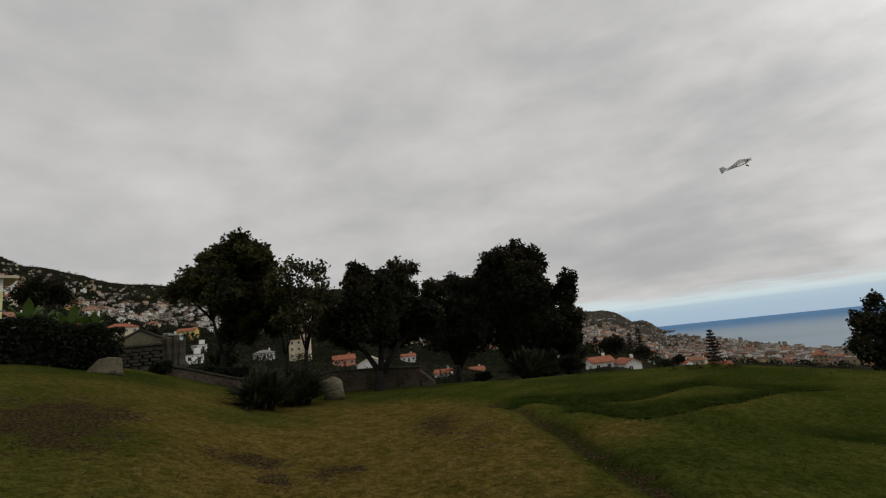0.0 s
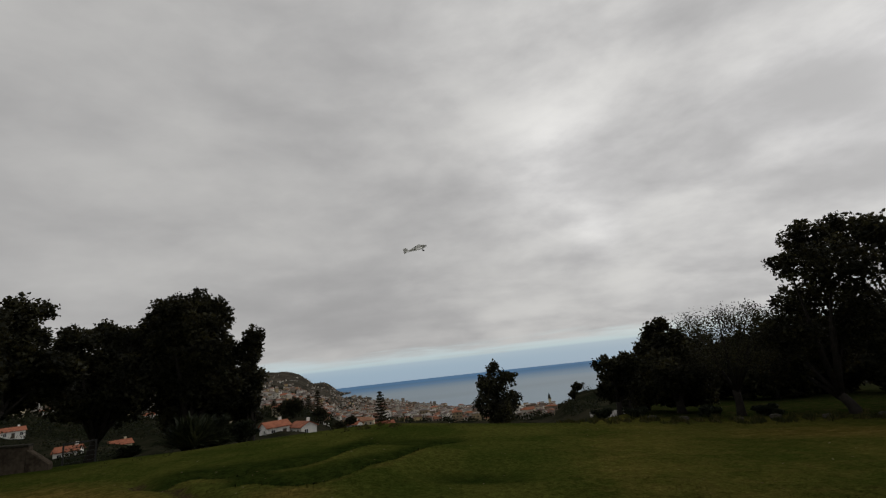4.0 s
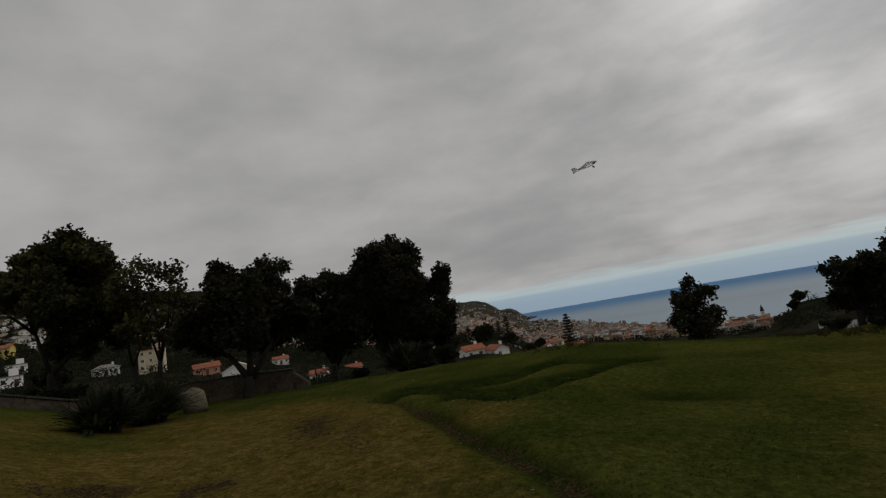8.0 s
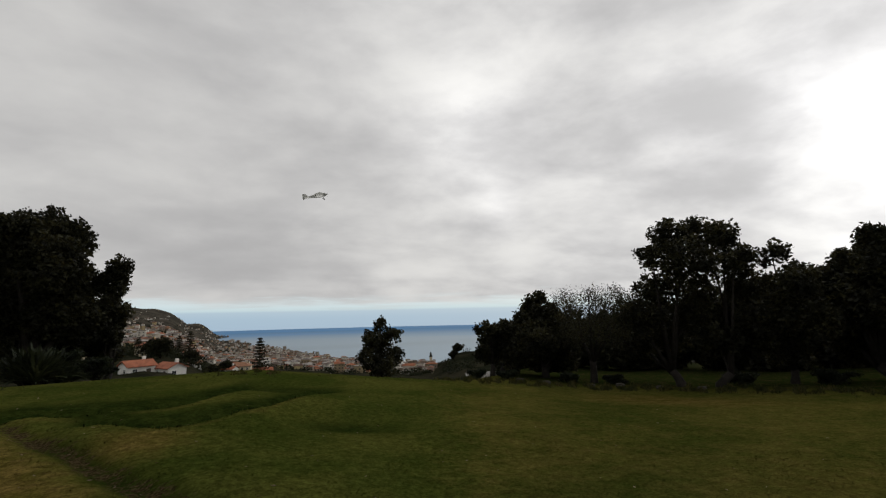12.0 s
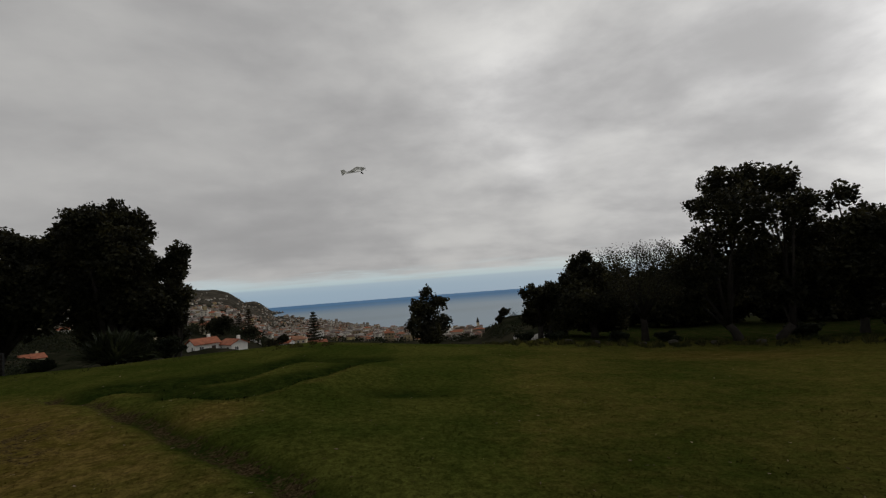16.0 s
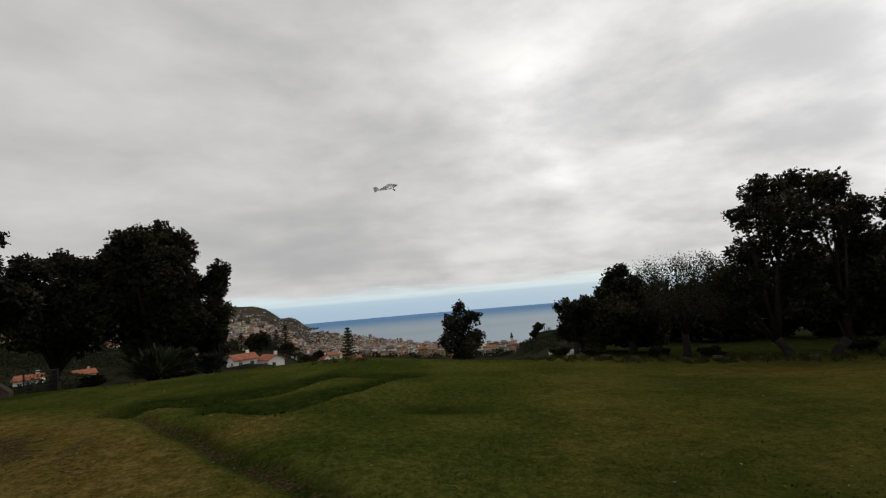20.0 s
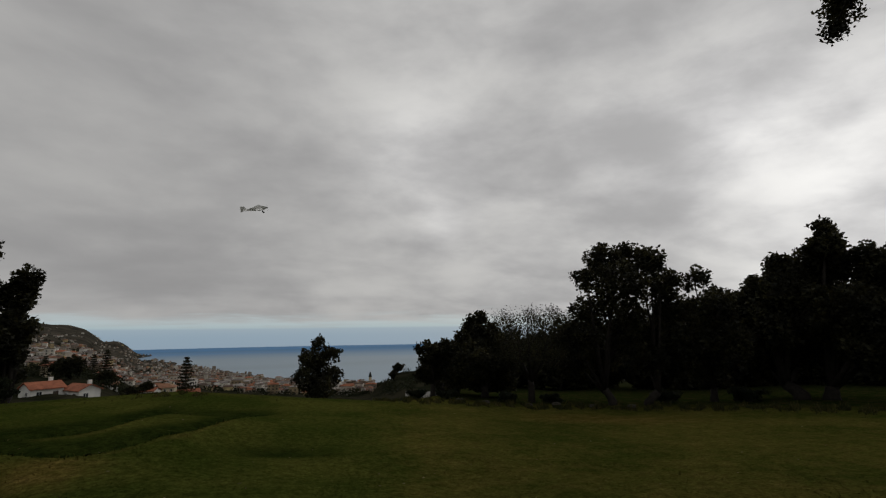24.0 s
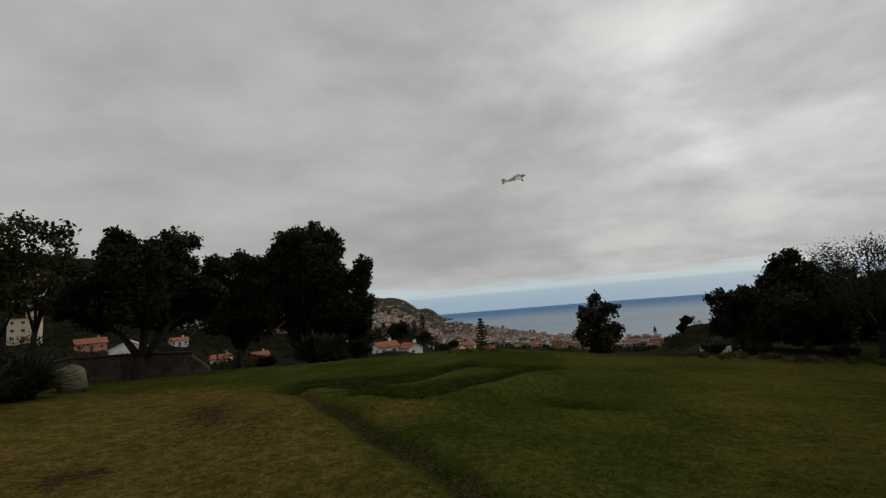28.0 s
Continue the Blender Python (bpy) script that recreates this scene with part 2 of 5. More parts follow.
def sea_build(g, p):
    v = object_space(g)
    m = g.add("ShaderNodeMapping")
    g.link(v, m.inputs[0])
    m.inputs["Scale"].default_value = (0.25, 1.0, 1.0)
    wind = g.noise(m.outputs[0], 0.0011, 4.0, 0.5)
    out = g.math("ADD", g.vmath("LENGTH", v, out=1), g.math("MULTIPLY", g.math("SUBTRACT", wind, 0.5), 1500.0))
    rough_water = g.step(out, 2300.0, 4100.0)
    # wind-roughened water bluer far out; reflected sky tint put into both colours
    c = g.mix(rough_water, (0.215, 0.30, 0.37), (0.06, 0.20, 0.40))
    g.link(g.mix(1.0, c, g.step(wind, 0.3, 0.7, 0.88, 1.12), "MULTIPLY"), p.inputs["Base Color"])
    g.link(g.math("ADD", g.math("MULTIPLY", rough_water, 0.3), 0.4), p.inputs["Roughness"])
    bump(g, p, g.noise(v, 0.12, 3.0), 0.25, 1.0)


M_SEA = material("sea_water", sea_build, 0.35, 0.22)

# ---------------------------------------------------------------- helpers for meshes


def make_mesh(name, verts, faces, mat, smooth=False):
    me = bpy.data.meshes.new(name)
    if isinstance(faces, np.ndarray):
        n, k = faces.shape
        me.vertices.add(len(verts))
        me.vertices.foreach_set("co", np.ascontiguousarray(verts, np.float32).ravel())
        me.loops.add(n * k)
        me.loops.foreach_set("vertex_index", faces.astype(np.int32).ravel())
        me.polygons.add(n)
        me.polygons.foreach_set("loop_start", np.arange(0, n * k, k, dtype=np.int32))
    else:
        me.from_pydata([tuple(v) for v in verts], [], faces)
    me.materials.append(mat)
    me.polygons.foreach_set("use_smooth", np.full(len(me.polygons), smooth))
    me.update(calc_edges=True)
    return me


def part(name, bm, mat, parent=None, label="", smooth=False):
    """Links a bmesh (or a ready mesh) as one object under a thing or a part."""
    if isinstance(bm, bpy.types.Mesh):
        me = bm
    else:
        me = bpy.data.meshes.new(name)
        bm.to_mesh(me)
        bm.free()
        me.materials.append(mat)
        if smooth:
            me.polygons.foreach_set("use_smooth", [True] * len(me.polygons))
    ob = new(name, me)
    if parent is not None:
        ob.parent = parent
    return tagged(ob, label)


def thing(name, at, label, category, group="", turn=0.0):
    ob = new(name)
    ob.empty_display_size = 0.2
    ob.matrix_basis = pose(*at, 0, 0, turn)
    return tagged(ob, label, category, group)


def box(w, d, h, x=0.0, y=0.0, z=0.0, bevel=0.0):
    """A box that stands on z, centred on x, y."""
    bm = bmesh.new()
    bmesh.ops.create_cube(bm, size=1.0, matrix=Matrix.Translation((x, y, z + h / 2)) @ Matrix.Diagonal((w, d, h, 1)))
    if bevel:
        bmesh.ops.bevel(bm, geom=bm.edges[:], offset=bevel, segments=1, affect="EDGES")
    return bm


def tube_data(points, radii, sides=8, rough=0.0, rng=None):
    """A tapered, closed tube through points."""
    pts = [Vector(p) for p in points]
    verts, faces = [], []
    for i, p in enumerate(pts):
        d = (pts[min(i + 1, len(pts) - 1)] - pts[max(i - 1, 0)]).normalized()
        a = d.orthogonal().normalized() if i == 0 else (a - d * a.dot(d)).normalized()
        b = d.cross(a)
        for k in range(sides):
            t = 2 * math.pi * k / sides
            rr = radii[i] * (1 + (rng.uniform(-rough, rough) if rng else 0))
            verts.append(p + a * math.cos(t) * rr + b * math.sin(t) * rr)
    for i in range(len(pts) - 1):
        for k in range(sides):
            n = (k + 1) % sides
            faces.append((i * sides + k, i * sides + n, (i + 1) * sides + n, (i + 1) * sides + k))
    faces.append(tuple(range(sides))[::-1])
    faces.append(tuple(range((len(pts) - 1) * sides, len(pts) * sides)))
    return verts, faces


def leaf_arrays(centres, size, rng, slim=0.42, droop=0.25):
    """One bent diamond for every leaf."""
    n = len(centres)
    u = rng.normal(size=(n, 3))
    u[:, 2] = u[:, 2] * 0.7 - droop
    u /= np.linalg.norm(u, axis=1)[:, None]
    w = np.cross(u, rng.normal(size=(n, 3)))
    w /= np.linalg.norm(w, axis=1)[:, None] + 1e-9
    nn = np.cross(u, w)
    s = size * rng.uniform(0.6, 1.35, n)[:, None]
    v = np.stack([centres - u * s * 0.5, centres + w * s * slim * 0.5 - nn * s * 0.08, centres + u * s * 0.5, centres - w * s * slim * 0.5 - nn * s * 0.08], 1)
    return v.reshape(-1, 3), np.arange(4 * n).reshape(-1, 4)


def crown_points(clumps, per_m3, rng, tuft=0.22, hollow=0.55):
    """Leaf centres over ellipsoid clumps (x, y, z, rx, ry, rz): each clump is a heap of rounded lobes, each lobe a shell of small tufts."""
    out = []
    for x, y, z, rx, ry, rz in clumps:
        size = (rx * ry * rz) ** (1 / 3.0)
        lobes = max(9, int(20 * min(1.5, size / 0.8)))
        d = rng.normal(size=(lobes, 3))
        d /= np.linalg.norm(d, axis=1)[:, None]
        lr = size * rng.uniform(0.22, 0.42, lobes)
        c = np.array((x, y, z)) + d * (np.array((rx, ry, rz)) * rng.uniform(0.94, 1.10, (lobes, 1)) - lr[:, None])
        total = 0.62 * per_m3[0] * per_m3[1] * size ** 2
        for q, w in zip(c, lr):
            n = max(4, int(total * w * w / np.sum(lr * lr) / 6))
            e = rng.normal(size=(n, 3))
            e /= np.linalg.norm(e, axis=1)[:, None]
            t = q + e * (w * rng.uniform(hollow, 1.0, (n, 1)))
            out.append((t[:, None, :] + np.clip(rng.normal(scale=tuft * 0.42, size=(n, 6, 3)), -tuft * 0.7, tuft * 0.7)).reshape(-1, 3))
        e = rng.normal(size=(int(total * 0.28), 3))
        e *= (rng.uniform(0.25, 0.80, len(e)) / np.linalg.norm(e, axis=1))[:, None]
        out.append(np.array((x, y, z)) + e * np.array((rx, ry, rz)))
    return np.concatenate(out)


# ---------------------------------------------------------------- the lie of the land
# slope of the lawn away from the camera, by azimuth
S_AZ = [-180, -100, -64, -44, -33, -22, -8, 5, 42, 52, 57, 63, 67, 76, 95, 140, 180]
S_VAL = [0.02, -0.02, -0.040, -0.062, -0.063, -0.052, -0.033, -0.008, -0.005, 0.012, 0.038, 0.080, 0.106, 0.138, 0.16, 0.09, 0.02]
# the lawn's edge, the ground at 120 m and the skyline beyond it (azimuth: edge, dip, el at 120 m, last el, its distance)
LAND = [(-180, 60, 0, 2, 6, 900), (-100, 50, 0, -2.5, -1, 500), (-64, 46, 0, -3.2, -1.5, 420), (-45, 44, 0, -4.2, -2.5, 420), (-30, 40, 0.3, -5.5, -3.5, 420),
        (-24, 24, 2, -7.5, -4.6, 420), (-20, 19, 3, -7.0, -4.3, 330), (-17.4, 18, 3, -6.5, -4.7, 330), (-15.2, 18, 3, -8.0, -5.8, 1250), (-12, 18, 3, -8.3, -5.6, 1290), (-6, 18, 3, -8.0, -5.1, 1450),
        (-0.4, 18, 3, -7.5, -4.2, 1700), (3.6, 18, 3, -7.2, -3.25, 2100), (7.5, 18, 3, -7.0, -2.15, 3300), (9.4, 18, 3, -7, -1.55, 4300), (9.8, 18, 3, -7, -1.15, 4100), (10.3, 18, 3, -6.9, -0.8, 4000), (10.9, 18, 3, -6.8, -0.4, 4000), (11.5, 18, 3, -6.7, -0.5, 4000), (12.1, 18, 3, -6.3, -0.5, 3950),
        (12.7, 18, 3, -5.75, 0.15, 3900), (13.4, 18, 3, -5.75, 0.7, 3850), (15, 18, 3, -5.75, 1.05, 3800), (18, 18, 3, -5.75, 1.4, 3700), (25, 18, 3, -6.8, 3, 3500), (36, 20, 3, -6.0, 5, 3300), (45, 21, 3, -4.3, 7.0, 3000),
        (55, 19, 2, -2.8, 8.3, 2700), (59, 19, 2, -2.2, 8.9, 2600), (63, 18.5, 1, -1.2, 8.7, 2500), (66, 18, 1, 0.3, 9.0, 2450), (68.3, 17.5, 1, 1.2, 9.15, 2420), (70.4, 17, 1, 2.0, 9.9, 2400), (72.5, 17, 1, 2.8, 10.5, 2370), (75, 17, 1, 3.6, 10.9, 2330), (77, 16.5, 0.5, 4.2, 11.9, 2300), (95, 17, 0.5, 6.0, 13.5, 2200), (180, 60, 0, 2, 6, 900)]
AZ_GRID = np.arange(-180, 180.01, 0.5)
_k = np.ones(7) / 7


def _lut(xs, ys, soft=True):
    t = np.interp(AZ_GRID, xs, ys)
    return np.convolve(np.pad(t, 3, mode="edge"), _k, "valid") if soft else t


L_S = _lut(S_AZ, S_VAL)
L_EDGE, L_DIP, L_E0 = (_lut([r[0] for r in LAND], [r[i] for r in LAND]) for i in (1, 2, 3))
L_E1, L_RT = (_lut([r[0] for r in LAND], [r[i] for r in LAND], False) for i in (4, 5))


def lawn_r(az, el):
    """Distance at which a sight line sinks to the lawn."""
    return EYE / (np.interp(az, AZ_GRID, L_S) - math.tan(radians(el)))


def line_on_lawn(pairs):
    return [(-math.sin(radians(a)) * lawn_r(a, e), math.cos(radians(a)) * lawn_r(a, e)) for a, e in pairs]


# trodden ditch (centre line), and the lips of old terraces: azimuth and sight-line elevation of the lip, rise, drop behind it, width of the trough
DITCH = line_on_lawn([(29, -7.6), (25, -9.4), (21, -11.7), (18.3, -13.8), (14.2, -16.3), (10.4, -18.2), (7.2, -20.6), (0, -25), (-12, -30)])
TERRACES = [([(29, -8.1), (25.9, -8.3), (20.8, -8.7), (15.5, -8.8), (12.2, -8.6), (9.1, -8.3), (7.3, -7.6), (3, -7.2)], 0.07, 0.27, 1.0),
            ([(23, -9.3), (19.7, -9.7), (16.6, -10.4), (13.2, -10.7), (7.6, -10.1), (1.8, -9.2), (-2.6, -8.2), (-5.5, -7.8)], 0.08, 0.27, 0.8)]
DENTS = [(-5.0, 9.2, 0.18, 0.8), (0.5, 13.6, 0.12, 1.1), (-1.5, 8.0, 0.05, 0.9), (-24, 7.6, 0.06, 1.2)]


DITCH_R = [3.5, 4.4, 5.0, 5.6, 6.7, 8.0, 10.0, 12.0, 16, 20]
DITCH_AZ = [1, 7.2, 10.4, 14.2, 18.3, 21.0, 25.0, 29, 35, 40]


def lip_of(az, row, up):
    """Distance of a terrace lip at an azimuth, and how much of the terrace is left there."""
    lip = sorted(row)
    a = [p[0] for p in lip]
    s = np.interp(az, AZ_GRID, L_S)
    e = sum(np.interp(az + k, a, [p[1] for p in lip]) for k in (-2, -1, 0, 1, 2)) / 5
    rc = (EYE - up) / (s - np.tan(np.radians(e))) + 0.07 * waves(az, az * 0, 7.0, 12) + 0.05 * waves(az, az * 0, 2.2, 13)
    ease = lambda t: np.clip(t, 0, 1) ** 2 * (3 - 2 * np.clip(t, 0, 1))
    return rc, ease((az - a[0] + 1.0) / 8.0) * ease((a[-1] + 1.5 - az) / 6.5)


def terrace(r, az, row, up, drop, wide):
    """A lip that rises gently towards the viewer's side and falls off behind."""
    rc, fade = lip_of(az, row, up)
    d = r - rc
    front = up * np.exp(-(d / 1.1) ** 2)
    back = (up + drop) * np.exp(-np.maximum(d, 0) / 0.13) - drop * np.exp(-(d / wide) ** 2)
    return fade * np.where(d < 0, front, back)


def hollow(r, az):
    """Dark turf, 0 to 1: long grass plus painted shade in troughs and grove."""
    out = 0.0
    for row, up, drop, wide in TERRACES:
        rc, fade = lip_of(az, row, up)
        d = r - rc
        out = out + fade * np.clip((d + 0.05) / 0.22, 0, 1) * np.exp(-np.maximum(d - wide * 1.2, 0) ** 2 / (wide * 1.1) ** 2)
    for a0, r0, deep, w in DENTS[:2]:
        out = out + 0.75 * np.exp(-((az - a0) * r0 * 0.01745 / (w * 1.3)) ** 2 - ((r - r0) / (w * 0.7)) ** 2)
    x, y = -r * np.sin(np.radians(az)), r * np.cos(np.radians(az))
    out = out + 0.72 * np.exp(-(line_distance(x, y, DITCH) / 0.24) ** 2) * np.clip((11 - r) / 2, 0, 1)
    # shade of the grove painted on the ground below it
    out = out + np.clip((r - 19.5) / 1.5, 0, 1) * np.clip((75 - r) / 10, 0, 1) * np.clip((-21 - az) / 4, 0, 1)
    # right side of the near lawn a step darker
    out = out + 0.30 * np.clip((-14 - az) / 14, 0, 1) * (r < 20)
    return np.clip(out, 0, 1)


def straw_lip(r, az):
    """Worn straw-coloured grass along the lips."""
    out = 0.0
    for row, up, drop, wide in TERRACES:
        rc, fade = lip_of(az, row, up)
        out = np.maximum(out, fade * np.exp(-((r - rc + 0.22) / 0.22) ** 2))
    return out


def line_distance(x, y, line):
    best = np.full(np.shape(x), 1e9)
    for (ax, ay), (bx, by) in zip(line, line[1:]):
        dx, dy = bx - ax, by - ay
        t = np.clip(((x - ax) * dx + (y - ay) * dy) / (dx * dx + dy * dy), 0, 1)
        best = np.minimum(best, np.hypot(x - ax - t * dx, y - ay - t * dy))
    return best


def waves(x, y, size, seed):
    """Cheap smooth noise, about -1 to 1, from crossing sines."""
    rg = np.random.RandomState(seed)
    out = 0.0
    for i in range(7):
        a, f, ph = rg.uniform(0, 6.28), rg.uniform(0.6, 1.9) / size * 6.28, rg.uniform(0, 6.28)
        out = out + np.sin((x * np.cos(a) + y * np.sin(a)) * f + ph + 0.8 * np.sin((x * np.sin(a) - y * np.cos(a)) * f * 0.6 + ph))
    return out / 7 * 1.7


def land(x, y):
    """Height of the ground."""
    x, y = np.asarray(x, float), np.asarray(y, float)
    r = np.maximum(np.hypot(x, y), 1e-3)
    az = np.degrees(np.arctan2(-x, y))
    s, edge, dip, e0, e1, rt = (np.interp(az, AZ_GRID, t) for t in (L_S, L_EDGE, L_DIP, L_E0, L_E1, L_RT))
    near = r * s + 0.03 * waves(x, y, 3.0, 3) * np.clip(r / 5, 0, 1)
    if np.min(r) < 30:
        for row in TERRACES:
            near = near + terrace(r, az, *row)
        for a0, r0, deep, w in DENTS:
            near = near - deep * np.exp(-((az - a0) * r0 * 0.01745 / (w * 1.5)) ** 2 - ((r - r0) / w) ** 2)
        dd = line_distance(x, y, DITCH)
        green_side = az < np.interp(r, DITCH_R, DITCH_AZ)
        near = near - 0.11 * np.exp(-(dd / 0.22) ** 2) + np.where(green_side, 0.015 * (1 - np.exp(-(dd / 0.25) ** 2)) * np.exp(-(dd / 1.6) ** 2), 0) * np.clip((13 - r) / 4, 0, 1)
    el_edge = np.degrees(np.arctan(s - EYE / edge))
    lr = np.log(np.maximum(r, 1.0))
    la, lb, lc, ld = np.log(edge), np.log(60.0), np.log(120.0), np.log(rt)
    ramp = lambda lo, hi: np.clip((lr - lo) / (hi - lo), 0, 1)
    sm = lambda t: t * t * (3 - 2 * t)
    f1, f2, f3 = sm(ramp(la, np.maximum(lb, la + 0.2))), sm(ramp(lb, lc)), ramp(lc, ld)
    el = el_edge - dip * f1 * (1 - f2) + (e0 - el_edge) * f2 + (e1 - e0) * f3 ** np.interp(az, [-20, 8, 11.5, 90], [1.5, 1.4, 0.9, 0.85])
    el = el + 0.30 * waves(az * 3, lr * 30, 9.0, 5) * f2 * np.clip((1 - f3) * 4, 0.38, 1) - 14 * np.clip((lr - ld) / 0.25, 0, 1)
    far = EYE + r * np.tan(np.radians(el))
    z = np.where(r < edge, near, far + (edge * s - (EYE + edge * np.tan(np.radians(el_edge)))))
    return np.maximum(z, -140.0)


def ground_z(x, y):
    return float(land(x, y))


def spot(az, r, lift=0.0):
    x, y = -r * math.sin(radians(az)), r * math.cos(radians(az))
    return (x, y, ground_z(x, y) + lift)


def lawn_state(x, y):
    """Dryness and bareness of the turf."""
    r, az = np.hypot(x, y), np.degrees(np.arctan2(-x, y))
    ditch = np.interp(r, DITCH_R, DITCH_AZ)
    dry = np.clip((az - ditch) / 10.0 + 0.5, 0, 1) * np.clip((18.5 - r) / 5, 0, 1) * np.clip((r + 1.5) / 8.0, 0.45, 1) * np.clip(1.25 - np.abs(az - 48) / 60, 0.55, 1)
    dry = np.maximum(dry, 0.8 * np.exp(-((az - 16) / 6.0) ** 2 - ((r - 8.0) / 1.1) ** 2))
    dry = np.maximum(dry, 0.4 * straw_lip(r, az))
    dry = dry * (1 - 0.7 * np.exp(-((az - 55) / 7.0) ** 2 - ((r - 12.5) / 1.6) ** 2))
    dry = np.maximum(dry, 0.42 * np.exp(-((az + 38) / 14.0) ** 2 - ((r - 6.2) / 2.2) ** 2))
    dry = np.maximum(dry, 0.85 * np.exp(-((az + 42) / 16.0) ** 2 - ((r - 15.5) / 2.0) ** 2))
    bare = 0.95 * np.exp(-((az - 71.5) / 6.5) ** 2 - ((r - 9.6) / 2.1) ** 2) + 0.25 * np.exp(-((az - 74) / 9.0) ** 2 - ((r - 7.6) / 2.0) ** 2)
    for a, rr, wa, wr, k in ((35.2, 10.3, 2.4, 1.6, 0.85), (30, 9.0, 2.0, 0.8, 0.7), (56, 7.9, 3.5, 0.45, 0.9), (47, 7.2, 3.5, 0.5, 0.8), (53, 6.9, 2.0, 0.4, 0.8), (32, 8.0, 2.5, 0.7, 0.6), (24, 8.6, 2.0, 0.5, 0.4)):
        bare = np.maximum(bare, 0.9 * k * np.exp(-((az - a) / (wa * 1.6)) ** 2 - ((r - rr) / (wr * 1.3)) ** 2))
    bare = np.maximum(bare, 0.66 * np.exp(-(line_distance(x, y, DITCH) / 0.24) ** 2))
    # soil under the trees, its dark tone also standing for their shade
    bare = np.maximum(bare, np.clip((r - 18.6) / 1.2, 0, 1) * np.clip((60 - r) / 10, 0, 1) * np.clip((-21 - az) / 4, 0, 1) * 0.40)
    dry = dry * np.where(r < 30, np.clip(1 - (az - 56) / 26.0, 0.58, 1), 1)
    dry = np.maximum(dry, 0.46 * np.clip((-6 - az) / 14, 0, 1) * (r < 30))
    # weight of the far headland's rock tone, with haze painted in
    dry = np.maximum(dry, np.clip((r - 900) / 900, 0, 1) * np.clip((32 - az) / 8, 0, 1))
    return dry, np.minimum(bare * 1.22, 1.0)


def make_ground():
    rs = np.concatenate([[0.002, 0.4], np.geomspace(1.2, 5.9, 80), np.linspace(6, 14, 170), np.geomspace(14.1, 30, 50), np.geomspace(31, 4950, 120)])
    azs = np.radians(np.concatenate([np.arange(-90, 95, 0.4), np.arange(95, 270, 2.5)]))
    na, nr = len(azs), len(rs)
    R, A = np.meshgrid(rs, azs, indexing="ij")
    X, Y = -R * np.sin(A), R * np.cos(A)
    Z = land(X, Y)
    verts = np.stack([X, Y, Z], -1).reshape(-1, 3)
    i, j = np.meshgrid(np.arange(nr - 1), np.arange(na), indexing="ij")
    j2 = (j + 1) % na
    faces = np.stack([i * na + j, (i + 1) * na + j, (i + 1) * na + j2, i * na + j2], -1).reshape(-1, 4)[:, ::-1]
    faces = np.vstack([faces, [[int(np.argmin(np.abs(azs - radians(q)))) for q in (-90, 0, 90, 180)]]])
    me = make_mesh("ground", verts, faces, M_LAWN, True)
    dry, bare = lawn_state(verts[:, 0], verts[:, 1])
    r = np.hypot(verts[:, 0], verts[:, 1])
    az = np.degrees(np.arctan2(-verts[:, 0], verts[:, 1]))
    for key, val in (("dry", dry), ("bare", bare), ("wild", np.clip((r - 26) / 30, 0, 1)), ("lush_shade", hollow(r, az))):
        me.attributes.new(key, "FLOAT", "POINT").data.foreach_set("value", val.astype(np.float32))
    tagged(new("ground", me), "uneven sloping lawn running out to hillside and coast", "ground", kind="structure")


make_ground()


def make_sea():
    n = 96
    ring = [(4960 * math.cos(2 * math.pi * k / n), 4960 * math.sin(2 * math.pi * k / n), 0) for k in range(n)]
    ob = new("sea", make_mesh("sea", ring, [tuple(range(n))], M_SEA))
    ob.location.z = -120
    tagged(ob, "calm grey-blue open sea below the town", "sea", kind="structure")


make_sea()

# ---------------------------------------------------------------- trees round the lawn


